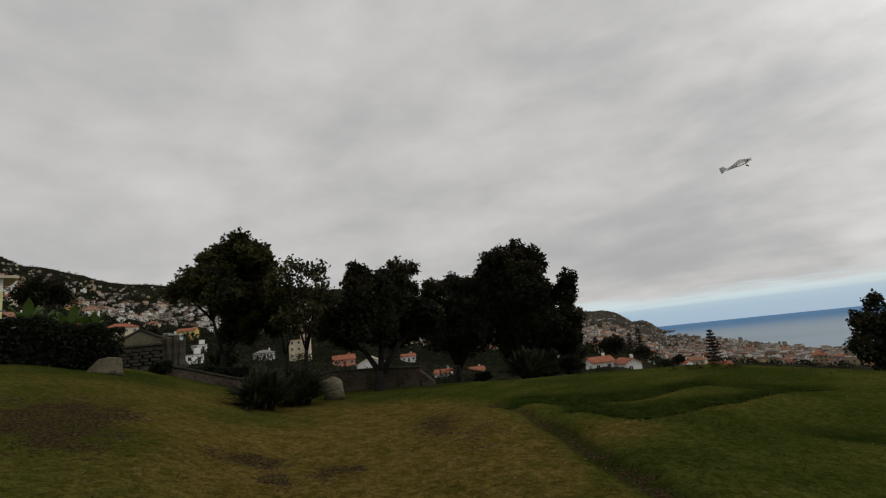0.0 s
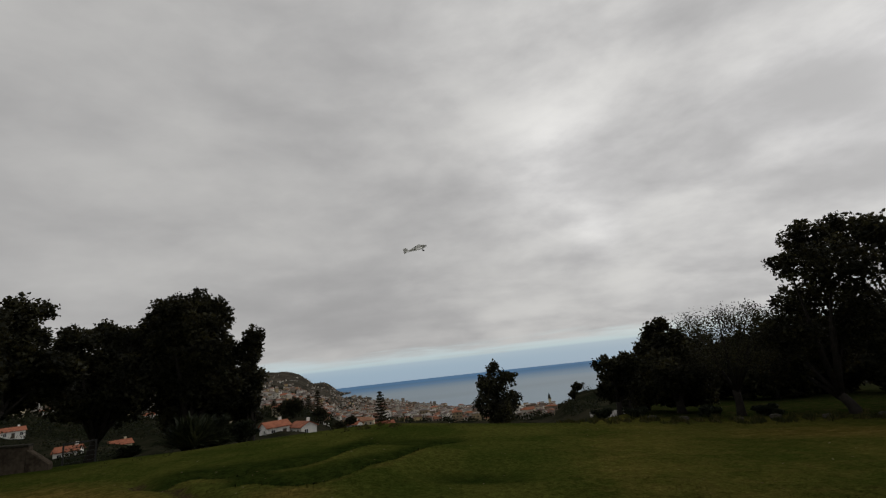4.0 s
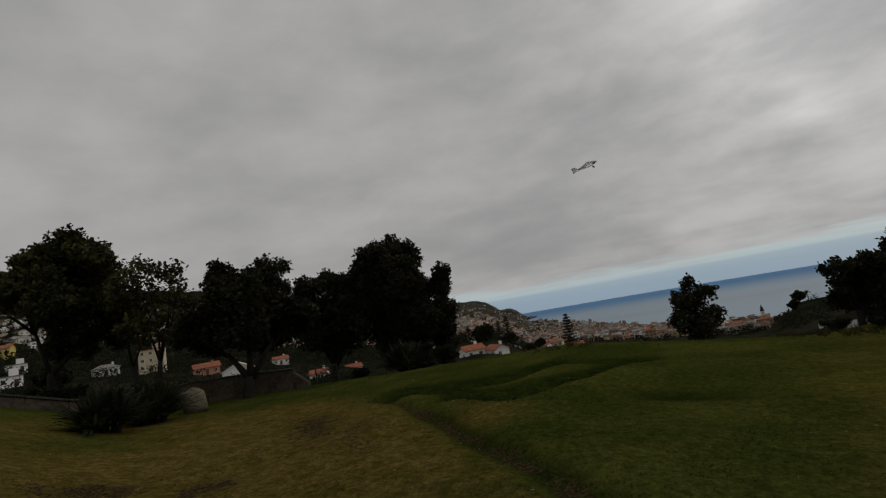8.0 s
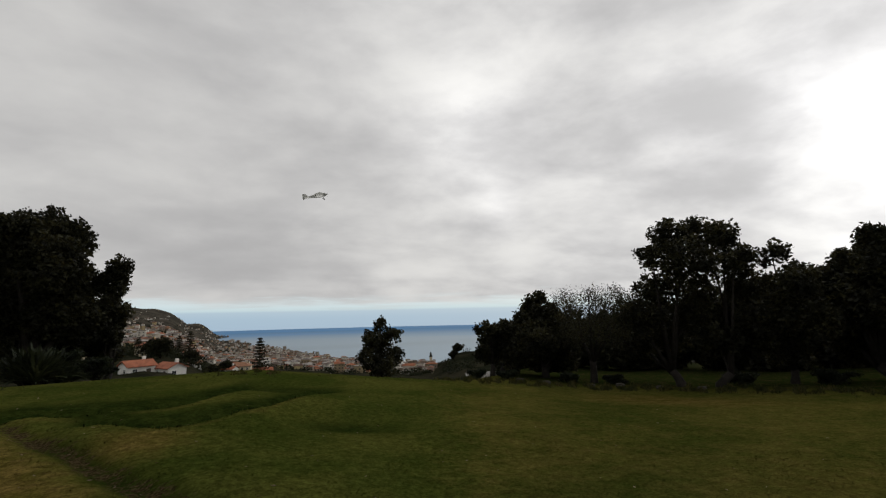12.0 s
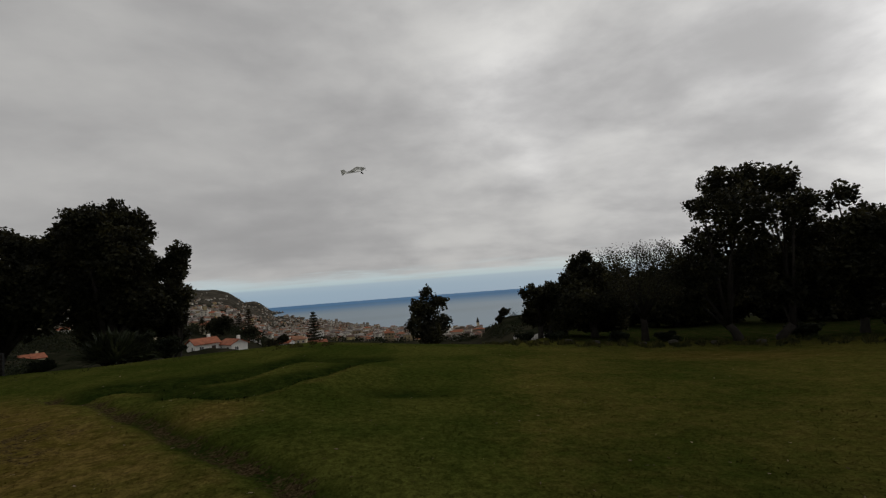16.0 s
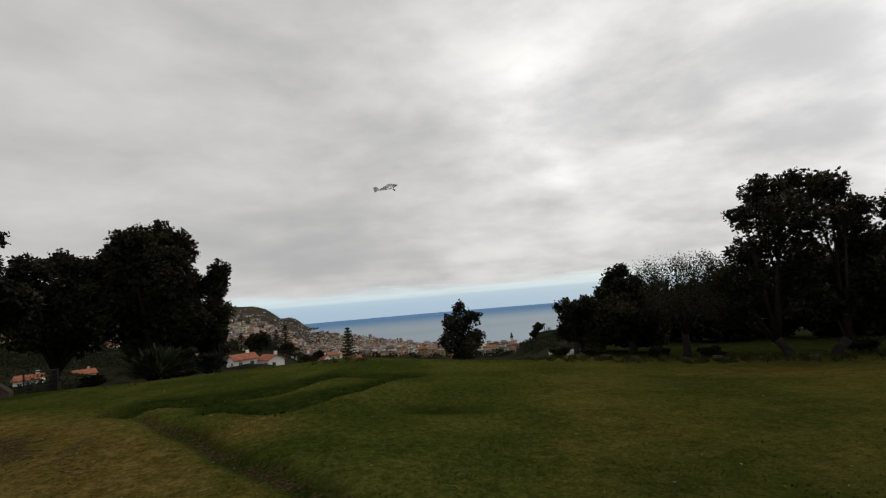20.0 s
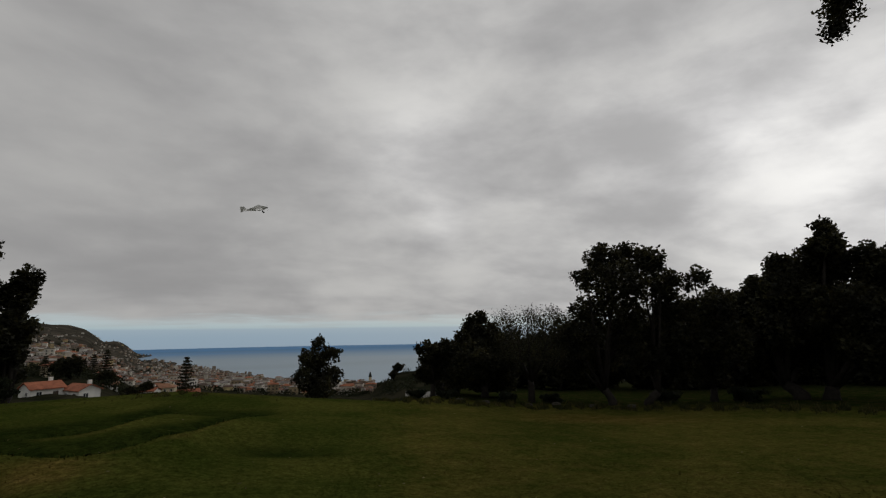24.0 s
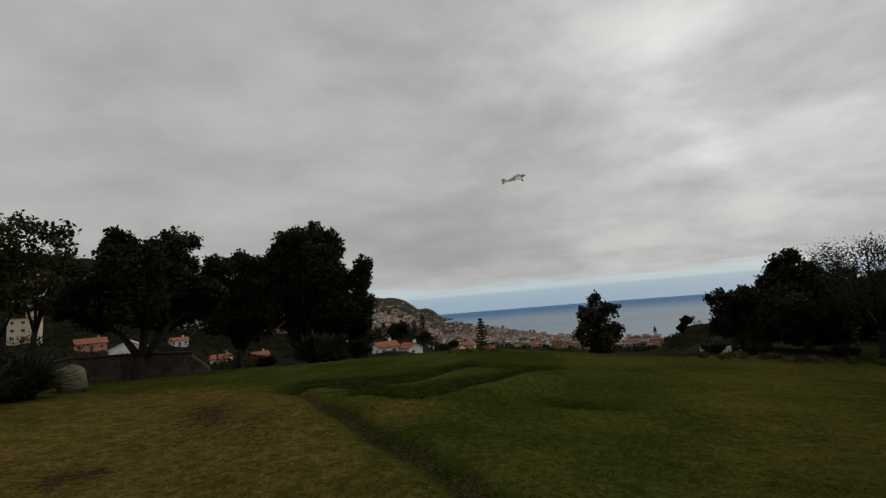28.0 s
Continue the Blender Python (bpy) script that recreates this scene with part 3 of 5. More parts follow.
def grow_tree(name, az, r, puffs, label, leaf_mat, trunk=0.2, leaf=0.20, dense=(22, 16), tuft=0.20, stems=(0.0,), seed=1, category="tree", group="", bottom=None, limb=0.55, limbs=(), arch=0.0, full=True):
    """A tree at azimuth az and distance r; puffs are (azimuth, elevation, half width in degrees) of its leaf masses as they stand against the sky."""
    rng, rnd = np.random.RandomState(seed), random.Random(seed)
    bx, by, bz = spot(az, r)
    ob = thing(name, (bx, by, bz), label, category, group)
    clumps = []
    for a, e, h in puffs:
        rr = r + rnd.uniform(-1.1, 1.4)
        x, y = -rr * math.sin(radians(a)), rr * math.cos(radians(a))
        z = EYE + rr * math.tan(radians(e))
        w = rr * math.tan(radians(h)) * 1.14
        clumps.append((x - bx, y - by, z - bz, w, w * rnd.uniform(0.9, 1.25), w * rnd.uniform(0.88, 1.02)))
    low = min(c[2] - c[5] for c in clumps)
    fork = max(0.5, low * 0.75 if bottom is None else bottom)
    heads = []
    for k, off in enumerate(stems):
        lean = rnd.uniform(-0.15, 0.15)
        ca, sa = math.cos(radians(az)), math.sin(radians(az))
        pts = [(off * ca, off * sa, -0.3), (off * ca * 1.02, off * sa + 0.02, 0.12), (off * ca * 1.2 + lean * 0.5, off * sa * 1.2 + lean * 0.3, fork * 0.55), (off * ca * 1.5 + lean, off * sa * 1.5 + lean * 0.6, fork)]
        v, f = tube_data(pts, [trunk * 1.5, trunk * 1.15, trunk * 0.95, trunk * 0.85], 10, 0.10, rnd)
        part("trunk", make_mesh("trunk", v, f, M_BARK, True), M_BARK, ob, smooth=True)
        heads.append(Vector(pts[-1]))
    if limbs:
        root = heads.pop()
        for side, up in limbs:
            end = root + Vector((side * ca, side * sa + rnd.uniform(-0.3, 0.3), up))
            v, f = tube_data([root - Vector((0, 0, 0.15)), root.lerp(end, 0.5) + Vector((0, 0, -0.06 * up)), end], [trunk * 0.72, trunk * 0.56, trunk * 0.45], 8, 0.08, rnd)
            part("limb", make_mesh("limb", v, f, M_BARK, True), M_BARK, ob)
            heads.append(end)
    for c in clumps:
        head = min(heads, key=lambda h: (h - Vector(c[:3])).length)
        end = Vector(c[:3])
        start = head - Vector((0, 0, 0.12))
        mid = start.lerp(end, 0.45) + Vector((rnd.uniform(-0.2, 0.2), rnd.uniform(-0.2, 0.2), rnd.uniform(0.0, 0.3) + arch))
        v, f = tube_data([start, mid, end + Vector((0, 0, c[5] * 0.3))], [trunk * limb, trunk * limb * 0.6, trunk * limb * 0.18], 6, 0.08, rnd)
        part("branch", make_mesh("branch", v, f, M_BARK, True), M_BARK, ob)
    # foliage that bridges neighbouring leaf masses
    joins = []
    for i, c in enumerate(clumps):
        near = sorted(clumps[:i] + clumps[i + 1:], key=lambda o: math.dist(o[:3], c[:3]))[:2]
        joins += [tuple((p + q) / 2 for p, q in zip(c[:3], o[:3])) + tuple(0.40 * (p + q) for p, q in zip(c[3:], o[3:])) for o in near]
    pts = crown_points(clumps + (joins[::2] if full else []), dense, rng, tuft)
    pts[:, 2] = np.maximum(pts[:, 2], 0.15)
    v, f = leaf_arrays(pts, leaf * 0.90, rng, 0.58)
    part("crown", make_mesh("crown", v, f, leaf_mat), leaf_mat, ob)
    return ob


LEFT_GROVE, RIGHT_GROVE = "trees along the low wall", "trees at the far side of the lawn"
DENSE = (150, 30)
grow_tree("broadleaf_tree", 58.2, 24, [(56.4, 12.2, 2.0), (59.2, 10.8, 1.5), (60.6, 8.8, 1.8), (62.6, 8.0, 1.1), (54.3, 11.2, 1.7), (58.2, 9.0, 1.8), (55, 9.2, 2.8), (57.6, 7.2, 2.3), (53.8, 6.2, 2.6), (55.6, 4.9, 2.2), (52.9, 4.6, 2.1), (57.4, 3.2, 1.3), (55.6, 2.8, 1.0)],
          "broad dark evergreen tree behind the low stone wall", M_LEAF_MID, 0.13, 0.19, DENSE, 0.20, seed=11, group=LEFT_GROVE, bottom=1.5, limbs=((0.9, 1.3), (-0.6, 1.7)))
grow_tree("young_tree", 50.5, 21.5, [(50.3, 9.7, 1.5), (47.8, 9.2, 1.4), (52, 7.8, 1.6), (50.5, 6.8, 1.9), (47.4, 6.4, 1.7), (49, 4.2, 2.0), (51.5, 4.0, 1.5)],
          "thin-crowned light tree with bare twigs showing", M_LEAF_MID, 0.09, 0.19, (75, 20), 0.26, stems=(-0.3, 0.28), seed=12, full=False, group=LEFT_GROVE)
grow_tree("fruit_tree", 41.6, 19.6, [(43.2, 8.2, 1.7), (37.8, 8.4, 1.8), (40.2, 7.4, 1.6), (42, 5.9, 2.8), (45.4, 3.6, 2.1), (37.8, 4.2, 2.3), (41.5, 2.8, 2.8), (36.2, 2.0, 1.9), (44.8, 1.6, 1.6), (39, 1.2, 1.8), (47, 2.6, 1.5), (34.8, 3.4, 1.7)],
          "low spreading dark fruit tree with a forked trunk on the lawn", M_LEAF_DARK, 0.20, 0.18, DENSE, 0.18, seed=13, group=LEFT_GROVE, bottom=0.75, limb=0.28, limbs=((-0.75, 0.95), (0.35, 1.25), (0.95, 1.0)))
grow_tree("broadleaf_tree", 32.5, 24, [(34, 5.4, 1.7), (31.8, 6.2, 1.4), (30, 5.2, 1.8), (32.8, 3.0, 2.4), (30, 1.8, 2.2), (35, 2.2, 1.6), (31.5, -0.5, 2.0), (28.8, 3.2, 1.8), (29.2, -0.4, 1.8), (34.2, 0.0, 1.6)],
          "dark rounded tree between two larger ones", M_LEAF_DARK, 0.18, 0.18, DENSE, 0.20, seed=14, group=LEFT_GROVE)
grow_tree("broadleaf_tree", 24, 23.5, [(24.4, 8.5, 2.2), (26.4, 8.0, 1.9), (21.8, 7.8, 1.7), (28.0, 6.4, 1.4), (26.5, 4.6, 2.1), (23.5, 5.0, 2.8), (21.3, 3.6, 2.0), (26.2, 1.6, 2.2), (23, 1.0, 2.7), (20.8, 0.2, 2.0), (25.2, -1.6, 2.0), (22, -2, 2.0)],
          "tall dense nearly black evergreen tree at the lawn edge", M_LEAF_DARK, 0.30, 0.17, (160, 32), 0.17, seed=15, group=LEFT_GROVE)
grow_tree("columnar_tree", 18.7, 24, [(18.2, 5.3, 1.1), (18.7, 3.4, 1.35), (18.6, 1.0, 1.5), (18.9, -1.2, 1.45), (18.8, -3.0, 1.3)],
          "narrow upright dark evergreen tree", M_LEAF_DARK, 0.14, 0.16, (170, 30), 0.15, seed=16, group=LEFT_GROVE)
grow_tree("lone_tree", -8.7, 25, [(-8.7, -1.1, 0.8), (-7.8, -2.7, 1.3), (-9.6, -2.6, 1.3), (-10.4, -2.2, 0.7), (-8.6, -4.4, 1.9), (-10.2, -4.9, 1.3), (-7.3, -5.0, 1.2), (-8.7, -6.2, 1.7)],
          "lone small dark tree standing against the sea", M_LEAF_DARK, 0.12, 0.16, (130, 24), 0.15, seed=17, full=False)
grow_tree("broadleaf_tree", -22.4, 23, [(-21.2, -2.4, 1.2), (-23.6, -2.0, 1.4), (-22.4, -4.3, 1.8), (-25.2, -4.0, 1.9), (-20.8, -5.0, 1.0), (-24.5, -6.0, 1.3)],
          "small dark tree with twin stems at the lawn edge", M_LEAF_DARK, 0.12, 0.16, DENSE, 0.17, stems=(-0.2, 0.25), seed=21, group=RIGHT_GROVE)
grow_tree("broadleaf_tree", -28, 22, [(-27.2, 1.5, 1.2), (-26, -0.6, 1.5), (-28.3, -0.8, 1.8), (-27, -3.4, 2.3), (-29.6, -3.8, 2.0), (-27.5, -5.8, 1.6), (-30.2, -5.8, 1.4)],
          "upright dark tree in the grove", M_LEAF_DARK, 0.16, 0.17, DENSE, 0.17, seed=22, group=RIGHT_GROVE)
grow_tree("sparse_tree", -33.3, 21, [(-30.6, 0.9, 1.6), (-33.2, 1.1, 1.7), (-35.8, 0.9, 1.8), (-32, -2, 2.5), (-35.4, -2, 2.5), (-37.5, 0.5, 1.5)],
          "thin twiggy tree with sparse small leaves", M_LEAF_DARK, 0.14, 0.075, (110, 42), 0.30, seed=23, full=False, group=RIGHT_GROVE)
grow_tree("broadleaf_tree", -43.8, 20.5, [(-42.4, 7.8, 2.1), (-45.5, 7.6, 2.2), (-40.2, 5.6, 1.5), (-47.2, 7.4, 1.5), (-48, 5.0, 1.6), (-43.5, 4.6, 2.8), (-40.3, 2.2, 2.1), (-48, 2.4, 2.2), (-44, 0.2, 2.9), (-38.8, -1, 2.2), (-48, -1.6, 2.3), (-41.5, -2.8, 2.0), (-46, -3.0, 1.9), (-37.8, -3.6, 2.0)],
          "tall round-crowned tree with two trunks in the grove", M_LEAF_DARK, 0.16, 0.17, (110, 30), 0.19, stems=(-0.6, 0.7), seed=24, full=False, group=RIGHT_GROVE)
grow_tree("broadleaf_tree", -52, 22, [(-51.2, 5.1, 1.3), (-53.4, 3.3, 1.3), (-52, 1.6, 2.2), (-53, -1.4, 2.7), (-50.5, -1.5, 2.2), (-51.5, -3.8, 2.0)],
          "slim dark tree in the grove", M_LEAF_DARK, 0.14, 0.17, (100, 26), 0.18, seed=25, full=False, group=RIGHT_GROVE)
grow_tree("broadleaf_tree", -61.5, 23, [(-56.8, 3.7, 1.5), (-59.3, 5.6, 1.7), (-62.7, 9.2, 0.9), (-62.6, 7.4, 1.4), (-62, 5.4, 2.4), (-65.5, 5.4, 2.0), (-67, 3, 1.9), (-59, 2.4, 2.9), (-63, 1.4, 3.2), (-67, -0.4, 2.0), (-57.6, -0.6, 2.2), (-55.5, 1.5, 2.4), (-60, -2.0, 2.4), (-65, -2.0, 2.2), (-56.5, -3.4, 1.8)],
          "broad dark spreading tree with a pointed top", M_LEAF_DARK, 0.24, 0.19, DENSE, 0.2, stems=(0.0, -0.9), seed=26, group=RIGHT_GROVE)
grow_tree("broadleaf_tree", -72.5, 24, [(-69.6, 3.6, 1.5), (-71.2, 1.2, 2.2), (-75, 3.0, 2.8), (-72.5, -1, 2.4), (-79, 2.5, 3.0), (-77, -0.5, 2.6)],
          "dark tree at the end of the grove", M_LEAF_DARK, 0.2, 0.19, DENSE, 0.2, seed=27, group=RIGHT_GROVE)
grow_tree("broadleaf_tree", 73.2, 52, [(74.6, 8.7, 0.9), (73.4, 9.2, 0.9), (72.3, 8.8, 0.9), (73.9, 8.1, 0.9), (72.8, 8.0, 0.9), (71.6, 7.9, 0.8), (74.9, 7.9, 0.6)],
          "wide dark tree with bare forking limbs behind the hedge", M_LEAF_DARK, 0.22, 0.22, (60, 26), 0.25, seed=18, bottom=0.6, limbs=((-0.9, 0.6), (0.2, 0.9), (1.0, 0.7)))
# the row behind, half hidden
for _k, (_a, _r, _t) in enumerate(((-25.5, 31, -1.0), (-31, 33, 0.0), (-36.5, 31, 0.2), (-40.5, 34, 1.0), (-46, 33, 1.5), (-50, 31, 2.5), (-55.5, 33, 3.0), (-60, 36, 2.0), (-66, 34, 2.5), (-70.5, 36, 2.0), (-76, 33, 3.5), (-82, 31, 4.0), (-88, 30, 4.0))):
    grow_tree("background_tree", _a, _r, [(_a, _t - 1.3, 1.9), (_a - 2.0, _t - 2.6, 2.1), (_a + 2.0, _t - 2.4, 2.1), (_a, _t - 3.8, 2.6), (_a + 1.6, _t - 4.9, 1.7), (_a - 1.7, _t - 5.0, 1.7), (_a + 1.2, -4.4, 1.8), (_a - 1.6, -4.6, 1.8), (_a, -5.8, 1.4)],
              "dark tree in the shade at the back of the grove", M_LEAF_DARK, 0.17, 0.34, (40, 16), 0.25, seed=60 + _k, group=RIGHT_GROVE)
# the tall tree beside the viewer, of which only hanging boughs come into view
grow_tree("overhanging_tree", -97, 6.2, [(-61.0, 40.8, 1.8), (-66.5, 37.0, 2.8), (-69.2, 35.0, 2.6), (-66.2, 33.6, 2.4), (-69.2, 32.6, 2.0), (-67.2, 30.6, 2.1), (-66.9, 28.2, 1.6), (-65.9, 26.5, 1.0), (-70, 41, 4.2), (-75.2, 32.4, 2.0), (-77.0, 33.8, 2.4), (-76.4, 30.2, 1.5), (-74.0, 30.2, 1.1), (-74.6, 13.8, 0.8), (-74.9, 16.6, 0.9), (-75.4, 20, 1.0), (-76.2, 24, 1.4), (-79, 23, 1.8), (-84, 36, 5)],
          "tall tree beside the lawn with leafy hanging boughs", M_LEAF_DARK, 0.24, 0.055, (620, 44), 0.085, seed=31, bottom=6.6, limb=0.16, arch=2.6)

# ---------------------------------------------------------------- shrubs and the hedge


def spiky_shrub(az, r, width, height, label, seed, heads=5, leaves=74):
    """A clump of fans of long arching strap leaves."""
    rng = np.random.RandomState(seed)
    ob = thing("strap_leaf_shrub", spot(az, r), label, "shrub")
    for h in range(heads):
        a0, off = h / heads * 6.28 + rng.uniform(-0.3, 0.3), width * (0.0 if h == 0 else rng.uniform(0.14, 0.26))
        hx, hy, hz = math.cos(a0) * off, math.sin(a0) * off, height * (0.28 if h == 0 else 0.12) - 0.05
        vv, ff = tube_data([(hx * 0.7, hy * 0.7, -0.1), (hx, hy, hz + 0.08)], [0.07, 0.05], 7)
        part("stem", make_mesh("stem", vv, ff, M_BARK), M_BARK, ob)
        verts, faces = [], []
        for i in range(leaves):
            ang, tilt = rng.uniform(0, 6.28), rng.uniform(0.08, 1.30)
            length = height * rng.uniform(0.66, 1.02) * (1.0 if tilt < 0.9 else 0.85)
            d = Vector((math.cos(ang) * math.sin(tilt), math.sin(ang) * math.sin(tilt), math.cos(tilt)))
            side = Vector((-math.sin(ang), math.cos(ang), 0)) * rng.uniform(0.030, 0.048)
            k, bend = len(verts), rng.uniform(0.10, 0.34)
            for t, w, sag in ((0, 0.55, 0), (0.3, 1.0, 0.02), (0.6, 0.95, 0.25), (0.85, 0.6, 0.62), (1.0, 0.04, 1.0)):
                q = Vector((hx, hy, hz)) + d * length * t - Vector((0, 0, sag * bend * length))
                q.z = max(q.z, 0.01)
                verts += [q - side * w, q + Vector((0, 0, -0.012)), q + side * w]
            for j in range(4):
                faces += [(k + 3 * j, k + 3 * j + 1, k + 3 * j + 4, k + 3 * j + 3), (k + 3 * j + 1, k + 3 * j + 2, k + 3 * j + 5, k + 3 * j + 4)]
        part("leaf_fan", make_mesh("leaf_fan", verts, faces, M_STRAP), M_STRAP, ob)
    return ob


spiky_shrub(54.3, 14.2, 1.6, 1.15, "dark strap-leaved shrub clump on the lawn", 41, 7)
spiky_shrub(50.3, 16.0, 1.75, 1.3, "taller strap-leaved shrub beside a pale stone", 42, 7)
spiky_shrub(24.0, 19.5, 1.7, 1.35, "round dark spiky shrub at the foot of a tree", 44, 9, 60)
spiky_shrub(21.6, 20.0, 1.2, 0.7, "low dark spiky shrub at the lawn edge", 45)


def leafy_hedge():
    rng = np.random.RandomState(5)
    ob = thing("hedge", spot(75, 16.8), "clipped dark green hedge along the top of the lawn", "hedge")
    ox, oy, oz = ob.matrix_basis.translation
    azs = np.arange(67.6, 96, 0.75)
    pts = []
    for i, a in enumerate(azs):
        r = 16.9 + 0.15 * math.sin(a * 0.7)
        x, y, z = spot(a, r)
        h = 1.12 + 0.07 * math.sin(a * 1.3) + 0.05 * math.sin(a * 3.1)
        n = 620
        q = rng.uniform(-1, 1, (n, 3))
        face = rng.randint(0, 3, n)
        q[face == 0, 1] = -1 + rng.normal(scale=0.1, size=(face == 0).sum())
        q[face == 1, 2] = 1 + rng.normal(scale=0.06, size=(face == 1).sum())
        q = q * np.array((0.18, 0.38, h / 2)) + np.array((0, 0, h / 2))
        t = radians(a)
        ex = np.stack([q[:, 0] * math.cos(t) + -q[:, 1] * math.sin(t), q[:, 0] * math.sin(t) + q[:, 1] * math.cos(t), q[:, 2]], 1)
        pts.append(ex + np.array((x - ox, y - oy, z - oz)))
    v, f = leaf_arrays(np.concatenate(pts), 0.11, rng, 0.55)
    part("foliage", make_mesh("foliage", v, f, M_HEDGE), M_HEDGE, ob)
    for a in np.arange(68, 96, 0.9):
        x, y, z = spot(a, 16.95)
        core = part("hedge_core", box(0.30, 0.5, 0.95, 0, 0, -0.1, 0.08), M_HEDGE, ob)
        core.matrix_basis = pose(x - ox, y - oy, z - oz, 0, 0, a)
    for a in np.arange(68, 96, 1.6):
        x, y, z = spot(a, 16.9)
        vv, ff = tube_data([(x - ox, y - oy, z - oz - 0.2), (x - ox + 0.05, y - oy, z - oz + 0.5), (x - ox, y - oy + 0.05, z - oz + 0.9)], [0.04, 0.03, 0.012], 6)
        part("stem", make_mesh("stem", vv, ff, M_BARK), M_BARK, ob)


leafy_hedge()


def banana_plant(az, r, seed):
    rnd = random.Random(seed)
    ob = thing("banana_plant", spot(az, r), "bright green broad-leaved plant behind the hedge", "plant")
    v, f = tube_data([(0, 0, -0.3), (0.02, 0, 0.7), (0, 0.02, 1.3)], [0.12, 0.10, 0.06], 8)
    part("stem", make_mesh("stem", v, f, M_LEAF_BRIGHT, True), M_LEAF_BRIGHT, ob)
    for k in range(7):
        a, up = k * 0.9 + rnd.uniform(-0.2, 0.2), rnd.uniform(1.0, 1.5)
        verts, faces = [], []
        for j in range(6):
            s = j / 5
            c = Vector((math.cos(a) * s * 0.42, math.sin(a) * s * 0.42, 1.0 + up * s - 0.55 * s * s))
            w = Vector((-math.sin(a), math.cos(a), 0)) * 0.13 * math.sin(math.pi * min(0.97, s * 0.9 + 0.08))
            verts += [c - w - Vector((0, 0, 0.05)), c, c + w - Vector((0, 0, 0.05))]
        for j in range(5):
            faces += [(3 * j, 3 * j + 1, 3 * j + 4, 3 * j + 3), (3 * j + 1, 3 * j + 2, 3 * j + 5, 3 * j + 4)]
        part("leaf", make_mesh("leaf", verts, faces, M_LEAF_BRIGHT, True), M_LEAF_BRIGHT, ob)


banana_plant(74.4, 18.3, 1)
banana_plant(73.6, 18.9, 4)
banana_plant(71.4, 18.7, 2)
banana_plant(69.7, 18.9, 3)

def low_bush(az, r, w, h, label, seed, mat=None, leaf=0.10):
    """A loose evergreen bush of small leaves on thin stems."""
    rng, rnd = np.random.RandomState(seed), random.Random(seed)
    ob = thing("bush", spot(az, r), label, "bush", "bushes along the wall")
    tips = []
    for k in range(9):
        a, s = rnd.uniform(0, 6.28), rnd.uniform(0.3, 1.0)
        tip = (math.cos(a) * w * 0.42 * s, math.sin(a) * w * 0.42 * s, h * rnd.uniform(0.5, 0.95))
        v, f = tube_data([(0, 0, -0.1), (tip[0] * 0.4, tip[1] * 0.4, tip[2] * 0.5), tip], [0.025, 0.018, 0.006], 5)
        part("stem", make_mesh("stem", v, f, M_BARK), M_BARK, ob)
        tips.append((*tip, w * 0.20, w * 0.20, h * 0.20))
    tips.append((0, 0, h * 0.35, w * 0.4, w * 0.4, h * 0.35))
    pts = crown_points(tips, (420, 16), rng, 0.09, 0.3)
    pts[:, 2] = np.maximum(pts[:, 2], 0.02)
    v, f = leaf_arrays(pts, leaf, rng)
    part("foliage", make_mesh("foliage", v, f, mat or M_HEDGE), M_HEDGE, ob)


for _i, (_a, _r, _w, _h) in enumerate(((60.2, 20.4, 1.0, 0.6), (57.2, 20.9, 1.2, 0.8), (52.6, 21.4, 1.3, 0.8), (48.2, 21.8, 1.3, 0.7), (29.6, 23.5, 1.0, 0.5), (22.2, 21.0, 1.5, 1.1), (19.6, 21.5, 1.2, 0.8), (63.6, 18.2, 0.7, 0.4))):
    low_bush(_a, _r, _w, _h, "dark evergreen bush behind the garden wall", 300 + _i)
for _i, (_a, _r, _w, _h) in enumerate(((-19.8, 20.4, 0.9, 0.35), (-23.5, 20.2, 0.8, 0.3), (-30.5, 20.6, 1.0, 0.35), (-35.5, 20.8, 0.9, 0.3), (-47.5, 21.2, 1.2, 0.4), (-55.0, 22.0, 1.4, 0.5))):
    low_bush(_a, _r, _w, _h, "low scrubby growth at the lawn edge", 330 + _i)

# ---------------------------------------------------------------- walls, ruin and stones


def sloped_block(length, thick, h0, h1, z0, z1, below=0.0, bevel=0.015):
    """A block whose top runs from z0 + h0 to z1 + h1, its foot from z0 to z1."""
    bm = box(length, thick, 1.0, 0, 0, 0, 0)
    for v in bm.verts:
        t = v.co.x / length + 0.5
        foot, top = z0 + (z1 - z0) * t - below, z0 + h0 + (z1 + h1 - z0 - h0) * t
        v.co.z = top if v.co.z > 0.5 else foot
    bmesh.ops.bevel(bm, geom=bm.edges[:], offset=bevel, segments=1, affect="EDGES")
    return bm


